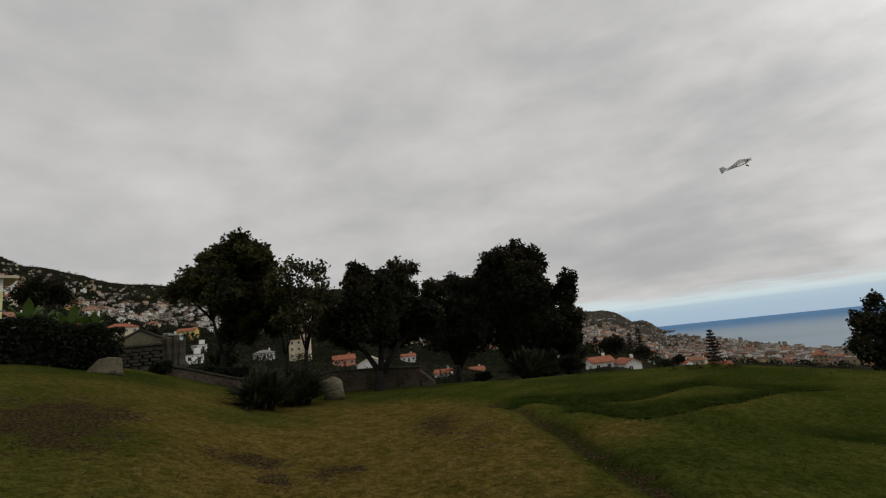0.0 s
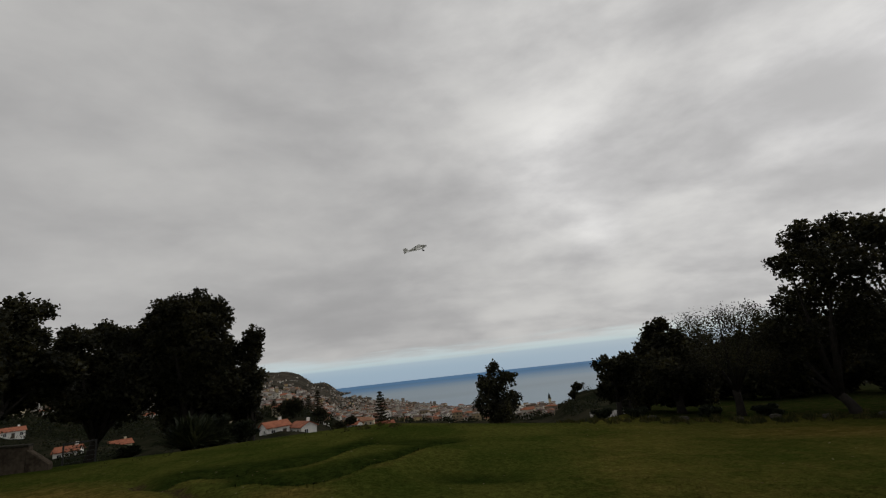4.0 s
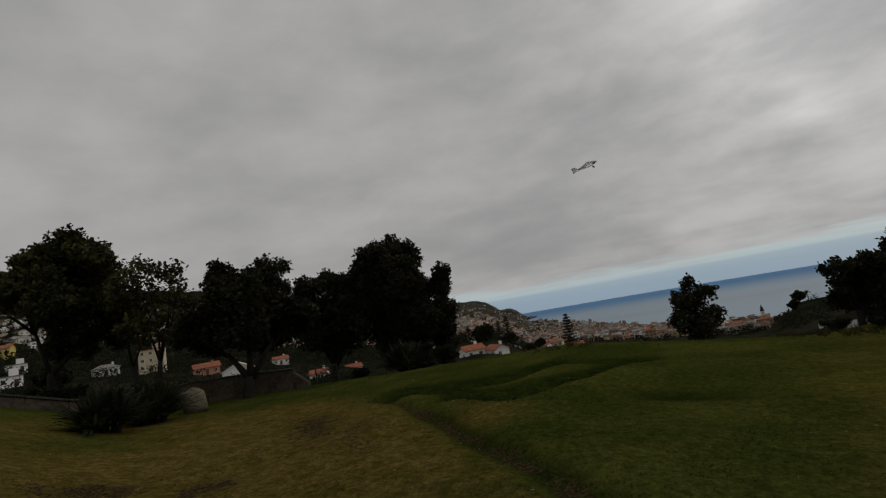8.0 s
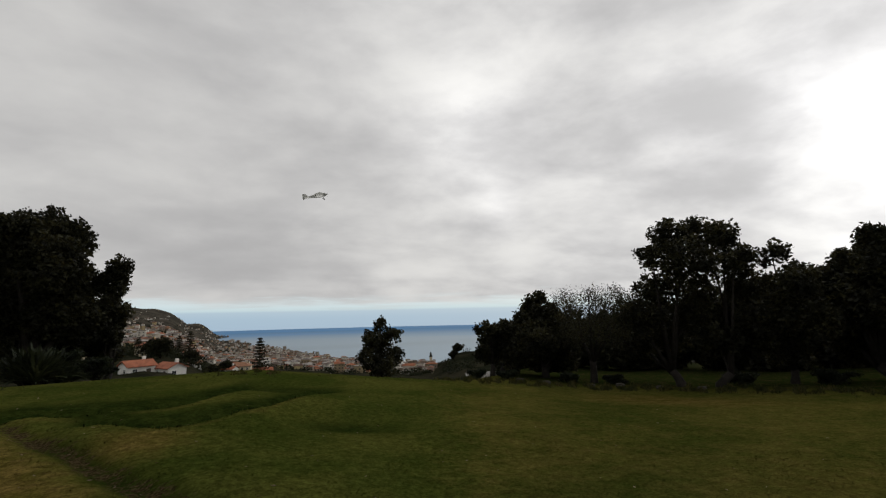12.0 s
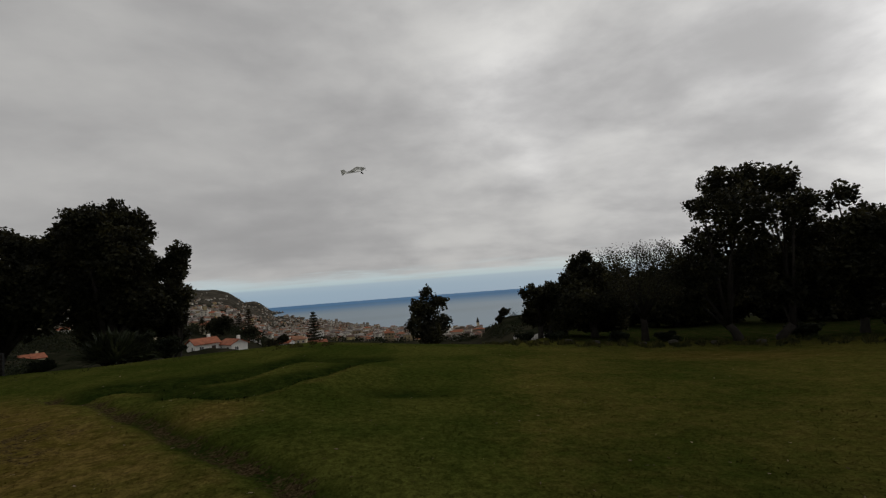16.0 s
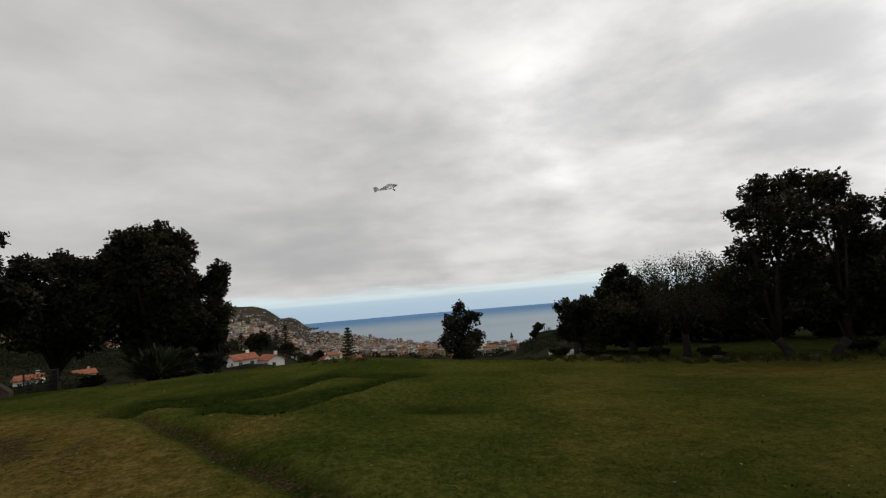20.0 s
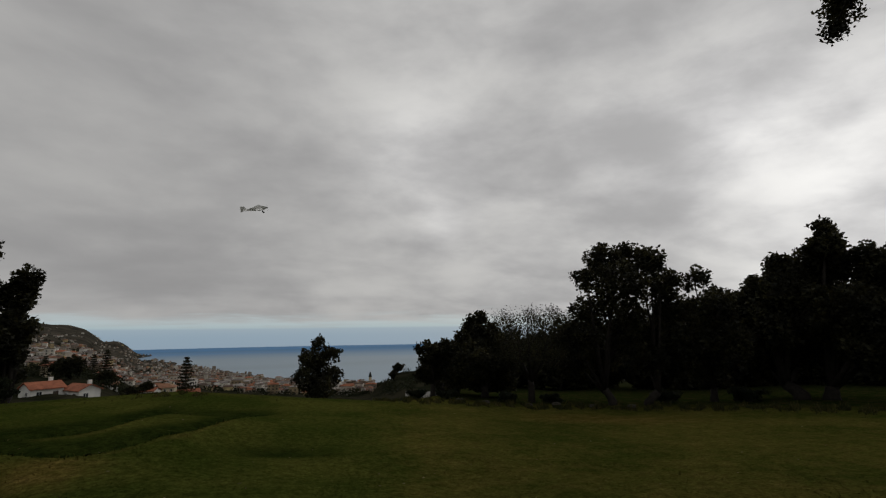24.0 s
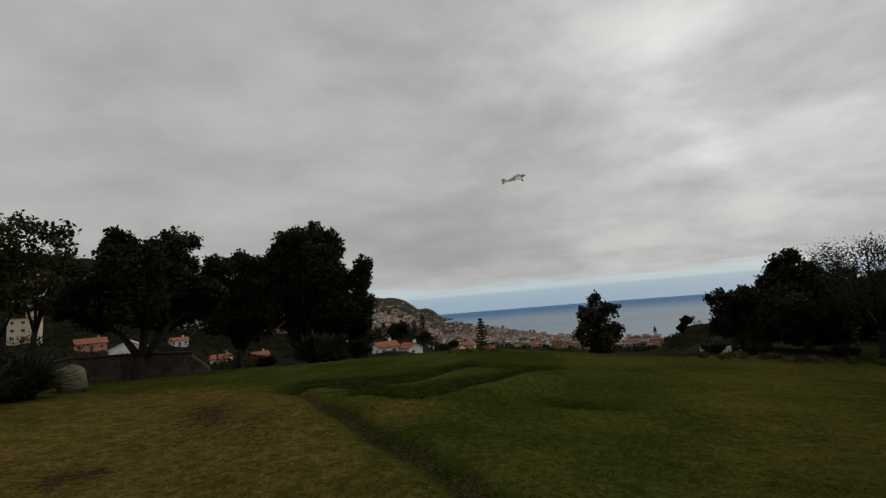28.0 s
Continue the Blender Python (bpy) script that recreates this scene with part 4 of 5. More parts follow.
def low_wall():
    """Plastered wall that follows the lawn's edge: azimuth, distance, height."""
    rng = random.Random(8)
    rows = [(63.4, 18.6, 0.34), (60, 18.8, 0.36), (57, 19.0, 0.40), (53, 19.4, 0.5), (50, 19.8, 0.62), (47, 20.3, 0.82), (43, 20.5, 0.84), (39.5, 20.2, 0.82), (36.6, 19.8, 0.78)]
    ob = thing("garden_wall", spot(50, 19.8), "low stained brown plastered garden wall with coping", "wall")
    for (a0, r0, h0), (a1, r1, h1) in zip(rows, rows[1:]):
        p, q = Vector(spot(a0, r0)), Vector(spot(a1, r1))
        L = math.hypot(q.x - p.x, q.y - p.y)
        n = max(1, round(L / 1.15))
        turn = math.atan2(q.y - p.y, q.x - p.x)
        for k in range(n):
            u, v = k / n, (k + 1) / n
            c = p.lerp(q, (u + v) / 2)
            place = ob.matrix_basis.inverted() @ (Matrix.Translation((c.x, c.y, 0)) @ Matrix.Rotation(turn, 4, "Z"))
            zu, zv, hu, hv = p.z + (q.z - p.z) * u, p.z + (q.z - p.z) * v, h0 + (h1 - h0) * u, h0 + (h1 - h0) * v
            m = part("wall_panel", sloped_block(L / n - 0.006, 0.26 + rng.uniform(-0.008, 0.008), hu - 0.07, hv - 0.07, zu, zv, 0.3), M_PLASTER, ob)
            m.matrix_basis = place
            m = part("coping", sloped_block(L / n - 0.010, 0.34, 0.075, 0.075, zu + hu - 0.07, zv + hv - 0.07 + rng.uniform(-0.01, 0.01)), M_STONE, ob)
            m.matrix_basis = place
    x, y, z = spot(36.0, 19.7)
    foot = part("fallen_end", sloped_block(0.62, 0.28, 0.68, 0.2, 0, -0.03, 0.3, 0.03), M_PLASTER, ob, "broken sloping end of the wall")
    foot.matrix_basis = ob.matrix_basis.inverted() @ (Matrix.Translation((x, y, z)) @ Matrix.Rotation(turn, 4, "Z"))


low_wall()


def ruin():
    """Old stone wall with a pediment and leaning pillars by the hedge."""
    rng = random.Random(9)
    at = spot(65.7, 19.6, 0.10)
    ob = thing("stone_niche", at, "weathered stone niche with a low gabled top", "ruin", turn=65)
    part("back_wall", box(1.25, 0.35, 1.02, 0, 0, -0.25, 0.03), M_STONE, ob)
    part("cornice", box(1.36, 0.46, 0.09, 0, 0, 0.68, 0.015), M_STONE_MOSS, ob, "lichened cornice")
    for row in range(6):
        for k in range(4):
            w = rng.uniform(0.22, 0.30)
            b = part("stone", box(w, 0.10, 0.10, 0, 0, 0, 0.02), M_STONE, ob)
            b.matrix_basis = pose(-0.48 + 0.31 * k + (0.1 if row % 2 else 0), -0.20 - 0.02 * (5 - row), -0.08 + 0.115 * row, rng.uniform(-3, 3), rng.uniform(-3, 3), rng.uniform(-5, 5))
    bm = bmesh.new()
    prof = [(-0.64, 0.74), (0.64, 0.74), (0.64, 0.90), (0.02, 1.22), (-0.64, 0.84)]
    front = [bm.verts.new((x, -0.16, z)) for x, z in prof]
    back = [bm.verts.new((x, 0.16, z)) for x, z in prof]
    bm.faces.new(front)
    bm.faces.new(back[::-1])
    for i in range(len(prof)):
        j = (i + 1) % len(prof)
        bm.faces.new((front[j], front[i], back[i], back[j]))
    part("gable", bm, M_STONE_PALE, ob, "pale lichened gable stone")
    for x0, z0, x1, z1 in ((-0.70, 0.86, 0.03, 1.27), (0.01, 1.27, 0.70, 0.92)):
        L, up = math.hypot(x1 - x0, z1 - z0), math.degrees(math.atan2(z1 - z0, x1 - x0))
        m = part("cap_stone", box(L, 0.42, 0.07, 0, 0, -0.035, 0.012), M_STONE, ob)
        m.matrix_basis = pose((x0 + x1) / 2, 0, (z0 + z1) / 2, 0, -up, 0)
    # dark panel on the flat wall stands for shade inside a niche
    part("recess", box(0.8, 0.04, 0.55, 0, -0.19, 0.02, 0.01), M_BARK, ob, "thin dark panel standing for the niche's shade")
    for i, (x, h, w) in enumerate(((0.74, 1.02, 0.26), (0.90, 0.92, 0.26), (1.07, 0.98, 0.24), (1.25, 0.78, 0.26))):
        p = part("pillar", box(w * 0.8, w * 0.8, h + 0.2, 0, 0, -0.2, 0.03), M_STONE_MOSS, ob)
        p.matrix_basis = pose(x, -0.1 - 0.05 * i, 0, rng.uniform(-3, 3), rng.uniform(-4, 4), rng.uniform(0, 30))
    for k in range(7):
        b = part("stone", box(rng.uniform(0.2, 0.4), 0.3, 0.16, 0, 0, 0, 0.04), M_STONE, ob)
        b.matrix_basis = pose(-0.5 + 0.3 * k, -0.35, -0.22, rng.uniform(-6, 6), rng.uniform(-6, 6), rng.uniform(-25, 25))


ruin()


def boulder(name, az, r, w, d, h, label, mat, seed, lean=0.0):
    bm = bmesh.new()
    bmesh.ops.create_icosphere(bm, subdivisions=3, radius=1.0)
    for v in bm.verts:
        n = noise.noise(v.co * 1.3 + Vector((seed, 0, 0))) * 0.22 + noise.noise(v.co * 3.5 + Vector((0, seed, 0))) * 0.07
        p = v.co * (1 + n)
        p.x = max(-0.75, min(0.75, p.x))
        v.co = Vector((p.x * w * 0.62 + p.z * lean, p.y * d * 0.55, p.z * h * 0.55 + h * 0.4))
    ob = part(name, bm, mat, smooth=False)
    ob.matrix_basis = pose(*spot(az, r), 0, 0, az)
    tagged(ob, label, "stone")


boulder("boulder", 46.8, 17.2, 0.74, 0.6, 0.78, "weathered olive-grey boulder beside a shrub", M_STONE_PALE, 3.0, -0.06)


def stone_slab():
    bm = bmesh.new()
    prof = [(-0.48, -0.15), (0.46, -0.15), (0.42, 0.34), (0.10, 0.40), (-0.12, 0.36), (-0.40, 0.05)]
    front, back = [bm.verts.new((x, -0.10, z)) for x, z in prof], [bm.verts.new((x * 0.94, 0.16, z * 1.02)) for x, z in prof]
    bm.faces.new(front)
    bm.faces.new(back[::-1])
    for i in range(len(prof)):
        j = (i + 1) % len(prof)
        bm.faces.new((front[j], front[i], back[i], back[j]))
    bmesh.ops.bevel(bm, geom=bm.edges[:], offset=0.02, segments=1, affect="EDGES")
    ob = part("stone_slab", bm, M_STONE_PALE)
    ob.matrix_basis = pose(*spot(68.6, 16.3), 0, 0, 66)
    tagged(ob, "pale mossy stone slab at the hedge end", "stone")


stone_slab()
for _i, (_a, _r, _s) in enumerate(((67.9, 15.7, 0.12), (67.3, 15.6, 0.10), (-28, 18.9, 0.2), (-36, 19.2, 0.22), (-40, 19.0, 0.18), (-33, 19.1, 0.16), (-25, 19.2, 0.2), (-44, 19.4, 0.2))):
    boulder("small_stone", _a, _r, _s * 1.6, _s, _s * 0.8, "small grey stone in the grass", M_STONE, 11.0 + _i)


def metal_gate():
    ob = thing("metal_gate", spot(33.2, 21.6), "small dark metal gate frame below the wall", "gate", turn=33)
    for x in (-0.45, 0.45):
        part("post", box(0.05, 0.05, 0.95, x, 0, -0.2), M_BLACK, ob)
    part("rail", box(0.9, 0.04, 0.05, 0, 0, 0.70), M_BLACK, ob)
    for k in range(4):
        part("wire", box(0.9, 0.012, 0.012, 0, 0, 0.1 + 0.15 * k), M_BLACK, ob)


metal_gate()

# ---------------------------------------------------------------- houses of the town


def gable_roof(w, d, rise, z, over=0.45, thick=0.18):
    """A pitched roof with its own thickness; the ridge runs along x."""
    bm = bmesh.new()
    hw, hd = w / 2 + over, d / 2 + over
    drop = rise * over / (d / 2)
    prof = [(-hd, z - drop), (0, z + rise), (hd, z - drop), (hd, z - drop + thick), (0, z + rise + thick), (-hd, z - drop + thick)]
    a = [bm.verts.new((-hw, y, zz)) for y, zz in prof]
    b = [bm.verts.new((hw, y, zz)) for y, zz in prof]
    bm.faces.new(a)
    bm.faces.new(b[::-1])
    for i in range(6):
        j = (i + 1) % 6
        bm.faces.new((a[j], a[i], b[i], b[j]))
    return bm


def hip_roof(w, d, rise, z, over=0.5, thick=0.15):
    bm = bmesh.new()
    hw, hd, k = w / 2 + over, d / 2 + over, max(0.2, (w - d) / 2)
    low = [bm.verts.new((x, y, z)) for x, y in ((-hw, -hd), (hw, -hd), (hw, hd), (-hw, hd))]
    eave = [bm.verts.new((x, y, z + thick)) for x, y in ((-hw, -hd), (hw, -hd), (hw, hd), (-hw, hd))]
    r0, r1 = bm.verts.new((-k, 0, z + rise + thick)), bm.verts.new((k, 0, z + rise + thick))
    bm.faces.new(low[::-1])
    for i in range(4):
        bm.faces.new((low[i], low[(i + 1) % 4], eave[(i + 1) % 4], eave[i]))
    bm.faces.new((eave[0], eave[1], r1, r0))
    bm.faces.new((eave[1], eave[2], r1))
    bm.faces.new((eave[2], eave[3], r0, r1))
    bm.faces.new((eave[3], eave[0], r0))
    return bm


def gable_wall(w, d, h, rise, below=4.0):
    bm = bmesh.new()
    prof = [(-d / 2, -below), (d / 2, -below), (d / 2, h), (0, h + rise), (-d / 2, h)]
    a = [bm.verts.new((-w / 2, y, z)) for y, z in prof]
    b = [bm.verts.new((w / 2, y, z)) for y, z in prof]
    bm.faces.new(a[::-1])
    bm.faces.new(b)
    for i in range(5):
        j = (i + 1) % 5
        bm.faces.new((a[i], a[j], b[j], b[i]))
    return bm


FRAME_MESHES = {}


def window_mesh(w, h, kind):
    """Shared meshes of a window: a frame with a bar, and its pane."""
    key = (w, h, kind)
    if key not in FRAME_MESHES:
        if kind == "frame":
            bm = bmesh.new()
            for x, z, a, b in ((-w / 2, 0, 0.09, h), (w / 2, 0, 0.09, h), (0, -h / 2, w, 0.10), (0, h / 2, w, 0.09), (0, 0, 0.06, h)):
                bmesh.ops.create_cube(bm, size=1.0, matrix=Matrix.Translation((x, -0.04, z)) @ Matrix.Diagonal((a, 0.10, b, 1)))
            mat = M_WHITE
        else:
            bm = box(w, 0.05, h, 0, 0.0, -h / 2)
            mat = M_GLASS
        me = bpy.data.meshes.new("window_" + kind)
        bm.to_mesh(me)
        bm.free()
        me.materials.append(mat)
        FRAME_MESHES[key] = me
    return FRAME_MESHES[key]


def add_window(parent, x, y, z, turn, w=1.1, h=1.3):
    f = part("window", window_mesh(w, h, "frame"), M_WHITE, parent)
    f.matrix_basis = pose(x, y, z, 0, 0, turn)
    part("pane", window_mesh(w, h, "pane"), M_GLASS, f)


def build_house(w, d, storeys, style, wall_mat, roof_mat, label, chimney=True, name="house"):
    """A house with its front towards -y."""
    ob = thing(name, (0, 0, 0), label, "house", "houses of the hillside town")
    h = 2.9 * storeys
    rise = d * 0.24
    if style == "gable":
        part("wall", gable_wall(w, d, h, rise), wall_mat, ob)
        part("roof", gable_roof(w, d, rise, h), roof_mat, ob)
    elif style == "hip":
        part("wall", box(w, d, h + 4, 0, 0, -4), wall_mat, ob)
        part("roof", hip_roof(w, d, rise, h), roof_mat, ob)
    else:
        part("wall", box(w, d, h + 4, 0, 0, -4), wall_mat, ob)
        part("roof", box(w + 0.5, d + 0.5, 0.3, 0, 0, h), roof_mat, ob)
        part("parapet", box(w * 0.35, d * 0.4, 2.2, w * 0.2, d * 0.1, h + 0.3), wall_mat, ob)
    if chimney and style != "flat":
        part("chimney", box(0.7, 0.7, 1.6, w * 0.28, d * 0.12, h + rise * 0.5), wall_mat, ob)
    n = max(2, int(w / 2.6))
    for s in range(storeys):
        for k in range(n):
            x = (k + 0.5) / n * w - w / 2
            if s == 0 and k == n // 2:
                part("door", box(1.1, 0.12, 2.1, x, -d / 2 - 0.02, 0), M_WOOD, ob)
            else:
                add_window(ob, x, -d / 2, 2.9 * s + 1.55, 0)
        add_window(ob, w / 2, -d * 0.18, 2.9 * s + 1.55, 90)
        add_window(ob, -w / 2, -d * 0.18, 2.9 * s + 1.55, -90)
    if storeys > 1 and w > 9:
        part("balcony", box(w * 0.4, 1.1, 0.16, -w * 0.18, -d / 2 - 0.55, 2.85), M_GREY, ob)
        part("railing", box(w * 0.4, 0.06, 0.9, -w * 0.18, -d / 2 - 1.05, 3.0), M_WHITE, ob)
    return ob


def house_pose(az, r, turn=0.0, sink=0.0):
    x, y, z = spot(az, r)
    return pose(x, y, z - sink, 0, 0, az + turn)


def on_slope(az, el, lo=120.0):
    """Distance at which the hillside is met looking along el."""
    rr = np.geomspace(lo, 1500.0, 400)
    zz = land(-rr * math.sin(radians(az)), rr * math.cos(radians(az)))
    e = np.degrees(np.arctan((zz - EYE) / rr))
    hit = np.nonzero(e >= el)[0]
    return float(rr[hit[0]]) if len(hit) else 240.0


# landmarks, each where it stands
for _az, _r, _turn, _args in (
        (16.2, 150, 24, (6.6, 5.4, 1, "gable", M_WHITE, M_TILE, "low white house with a bright red tiled roof")),
        (13.3, 148, -62, (7.0, 4.8, 1, "gable", M_WHITE, M_TILE, "white gabled house with a red tiled roof")),
        (11.1, 300, 10, (6.5, 5.0, 1, "gable", M_WHITE, M_TILE_OLD, "small white house partly hidden by the lawn")),
        (7.9, 250, -35, (8.0, 5.0, 1, "gable", M_WHITE, M_TILE, "white house with its red roof just over the lawn edge")),
        (15.3, 330, 15, (12, 9, 2, "hip", M_CREAM, M_TILE, "two-storey cream house with an orange roof")),
        (6.6, 300, -10, (11, 8, 2, "hip", M_CREAM, M_TILE_OLD, "cream house with a hipped brown roof")),
        (4.4, 330, 8, (12, 7, 1, "gable", M_WHITE, M_TILE, "long white house with a tiled roof")),
        (61.4, on_slope(61.4, 2.9), -20, (12, 8, 2, "gable", M_YELLOW, M_TILE, "bright yellow two-storey house")),
        (58.9, on_slope(58.9, 3.3), 12, (9, 8, 2, "flat", M_WHITE, M_GREY, "white flat-roofed house on the slope")),
        (60.4, on_slope(60.4, 1.6), 5, (7.0, 5, 1, "flat", M_WHITE, M_GREY, "long low white house above the garden wall")),
        (60.9, on_slope(60.9, 0.4), 8, (6.0, 4, 1, "flat", M_WHITE, M_GREY, "low white building below the slope")),
        (65.2, 260, -8, (13, 7, 1, "flat", M_WHITE, M_GREY, "wide white building with a row of windows")),
        (67.3, 250, 10, (12, 8, 2, "hip", M_CREAM, M_TILE, "cream house with a hipped roof")),
        (63.3, 230, -15, (10, 8, 2, "hip", M_BLUE, M_GREY, "pale blue house with a grey roof")),
        (70.5, 260, 10, (11, 8, 1, "gable", M_WHITE, M_TILE, "white house with a red roof among trees")),
        (75.6, 200, 0, (11, 8, 1, "hip", M_WHITE, M_TILE_OLD, "white house behind the hedge")),
        (54.0, on_slope(54.0, -0.1), 5, (9, 6, 1, "hip", M_WHITE, M_GREY, "low white building seen under the trees")),
        (50.1, on_slope(50.1, -0.4), -10, (9, 7, 3, "flat", M_CREAM, M_TILE, "tall cream house seen between trunks")),
        (45.4, on_slope(45.4, -1.8), 6, (9, 7, 1, "gable", M_PINK, M_TILE, "salmon-red house below the wall")),
        (42.3, on_slope(42.3, -2.8), 86, (7, 10, 1, "gable", M_WHITE, M_CREAM, "cream house with a wide pale gable")),
        (38.0, on_slope(38.0, -2.2), 10, (8, 6, 1, "gable", M_WHITE, M_TILE, "house with a red roof below the lawn")),
        (34.0, 185, -15, (6, 5, 1, "gable", M_WHITE, M_TILE, "small white house with an orange roof")),
        (30.2, 230, 15, (7, 6, 1, "gable", M_CREAM, M_TILE, "red-roofed house below the lawn edge")),
        (21.5, 230, 5, (9, 7, 2, "gable", M_CREAM, M_TILE_OLD, "cream house behind the dark trees"))):
    build_house(*_args).matrix_basis = house_pose(_az, _r, _turn, 1.5 if 12 < _az < 17 and _r < 200 else 3.2 if 28 < _az < 32 else 1.6 if 32 < _az < 35 else 0.0)


def lemon_house():
    """The pale yellow house above the hedge, with a glazed terrace."""
    ob = thing("villa", (0, 0, 0), "pale yellow house with a covered terrace above the hedge", "house")
    part("wall", gable_wall(11, 9, 7.2, 1.2, 10), M_LEMON, ob)
    part("roof", gable_roof(11, 9, 1.2, 7.2), M_TILE_OLD, ob)
    part("terrace_wall", box(3.4, 5, 11.6, 7.2, -1, -8), M_LEMON, ob)
    part("terrace_roof", box(5.0, 6.2, 0.3, 7.7, -1.2, 6.0), M_CREAM, ob)
    for x in (5.7, 8.7):
        part("column", box(0.35, 0.35, 2.4, x, -3.3, 3.6), M_WHITE, ob)
    part("terrace_glass", box(2.6, 0.1, 1.5, 7.2, -3.3, 4.5), M_BLUE, ob)
    part("parapet", box(3.4, 0.2, 0.9, 7.2, -3.42, 3.6), M_LEMON, ob)
    part("ledge", box(15, 0.25, 0.16, 1.6, -4.65, 1.9), M_GREY, ob)
    for x in (-3.4, 0.2, 3.4):
        add_window(ob, x, -4.5, 5.2, 0, 1.2, 1.4)
    x, y, z = spot(82.7, 80)
    ob.matrix_basis = pose(x, y, z + 2.6, 0, 0, 83)


lemon_house()

PROTOS = [build_house(9, 7, 1, "gable", M_WHITE, M_TILE, "small white house with a terracotta roof"),
          build_house(10, 8, 2, "hip", M_CREAM, M_TILE, "cream two-storey house with a terracotta roof"),
          build_house(11, 8, 2, "flat", M_WHITE, M_GREY, "plain white house with a flat roof", False),
          build_house(10, 7, 2, "gable", M_WHITE, M_TILE_OLD, "white house with a faded tiled roof"),
          build_house(9, 8, 2, "hip", M_PINK, M_TILE, "salmon house with a terracotta roof"),
          build_house(13, 9, 3, "hip", M_CREAM, M_TILE, "cream apartment house of three storeys"),
          build_house(10, 7, 1, "hip", M_YELLOW, M_TILE_OLD, "yellow house with a faded tiled roof"),
          build_house(12, 9, 3, "flat", M_WHITE, M_GREY, "white apartment block with a flat roof", False)]


def skyline(az):
    return float(np.interp(az, AZ_GRID, L_RT))


def scatter_houses():
    rnd = random.Random(77)
    used = []
    first = [True] * len(PROTOS)
    n = tries = 0
    while n < 215 and tries < 6000:
        tries += 1
        az = rnd.uniform(-14.5, 30) if rnd.random() < 0.40 else rnd.uniform(30, 80)
        near, top = (560, 1050) if az < 10 else (430, 1150) if az < 30 else (420, 1250)
        top = min(skyline(az) * 0.95, top)
        r = math.exp(rnd.uniform(math.log(near), math.log(top)))
        x, y = -r * math.sin(radians(az)), r * math.cos(radians(az))
        if any((x - u) ** 2 + (y - v) ** 2 < 17 ** 2 for u, v in used):
            continue
        if 43 < az < 63.5 and ground_z(x, y) < EYE + r * 0.085:
            continue
        used.append((x, y))
        k = rnd.choices(range(len(PROTOS)), (5, 4, 4, 4, 1.3, 1.2, 1.0, 1.3))[0]
        if k in (5, 7) and 9 < az < 26 and r < 560:
            k = 3
        m = house_pose(az, r, rnd.choice((0, 90, -90, 0)) + rnd.uniform(-28, 28), 0.3)
        if first[k]:
            PROTOS[k].matrix_basis, first[k] = m, False
        else:
            copy_thing(PROTOS[k], m)
        n += 1
    for k, unplaced in enumerate(first):
        if unplaced:
            PROTOS[k].matrix_basis = house_pose(-3.0 - 1.7 * k, 520 + 15 * k, 10)


scatter_houses()


def town_tone(name, stops, scale):
    def build(g, p):
        rnd = g.add("ShaderNodeNewGeometry").outputs["Random Per Island"]
        c = g.ramp(rnd, stops)
        g.link(g.mix(1.0, c, g.step(g.noise(object_space(g), scale, 3.0), 0.3, 0.7, 0.8, 1.15), "MULTIPLY"), p.inputs["Base Color"])
    return material(name, build, 0.85, 0.2)


M_TOWN_WALL = town_tone("town_walls", [(0.0, (0.76, 0.74, 0.69)), (0.18, (0.50, 0.45, 0.37)), (0.38, (0.64, 0.60, 0.53)), (0.58, (0.34, 0.29, 0.22)), (0.86, (0.20, 0.15, 0.11)), (1.0, (0.58, 0.46, 0.24))], 0.2)
M_TOWN_ROOF = town_tone("town_roofs", [(0.0, (0.30, 0.11, 0.055)), (0.13, (0.20, 0.09, 0.055)), (0.36, (0.09, 0.06, 0.045)), (0.68, (0.15, 0.13, 0.12)), (1.0, (0.40, 0.37, 0.33))], 0.2)


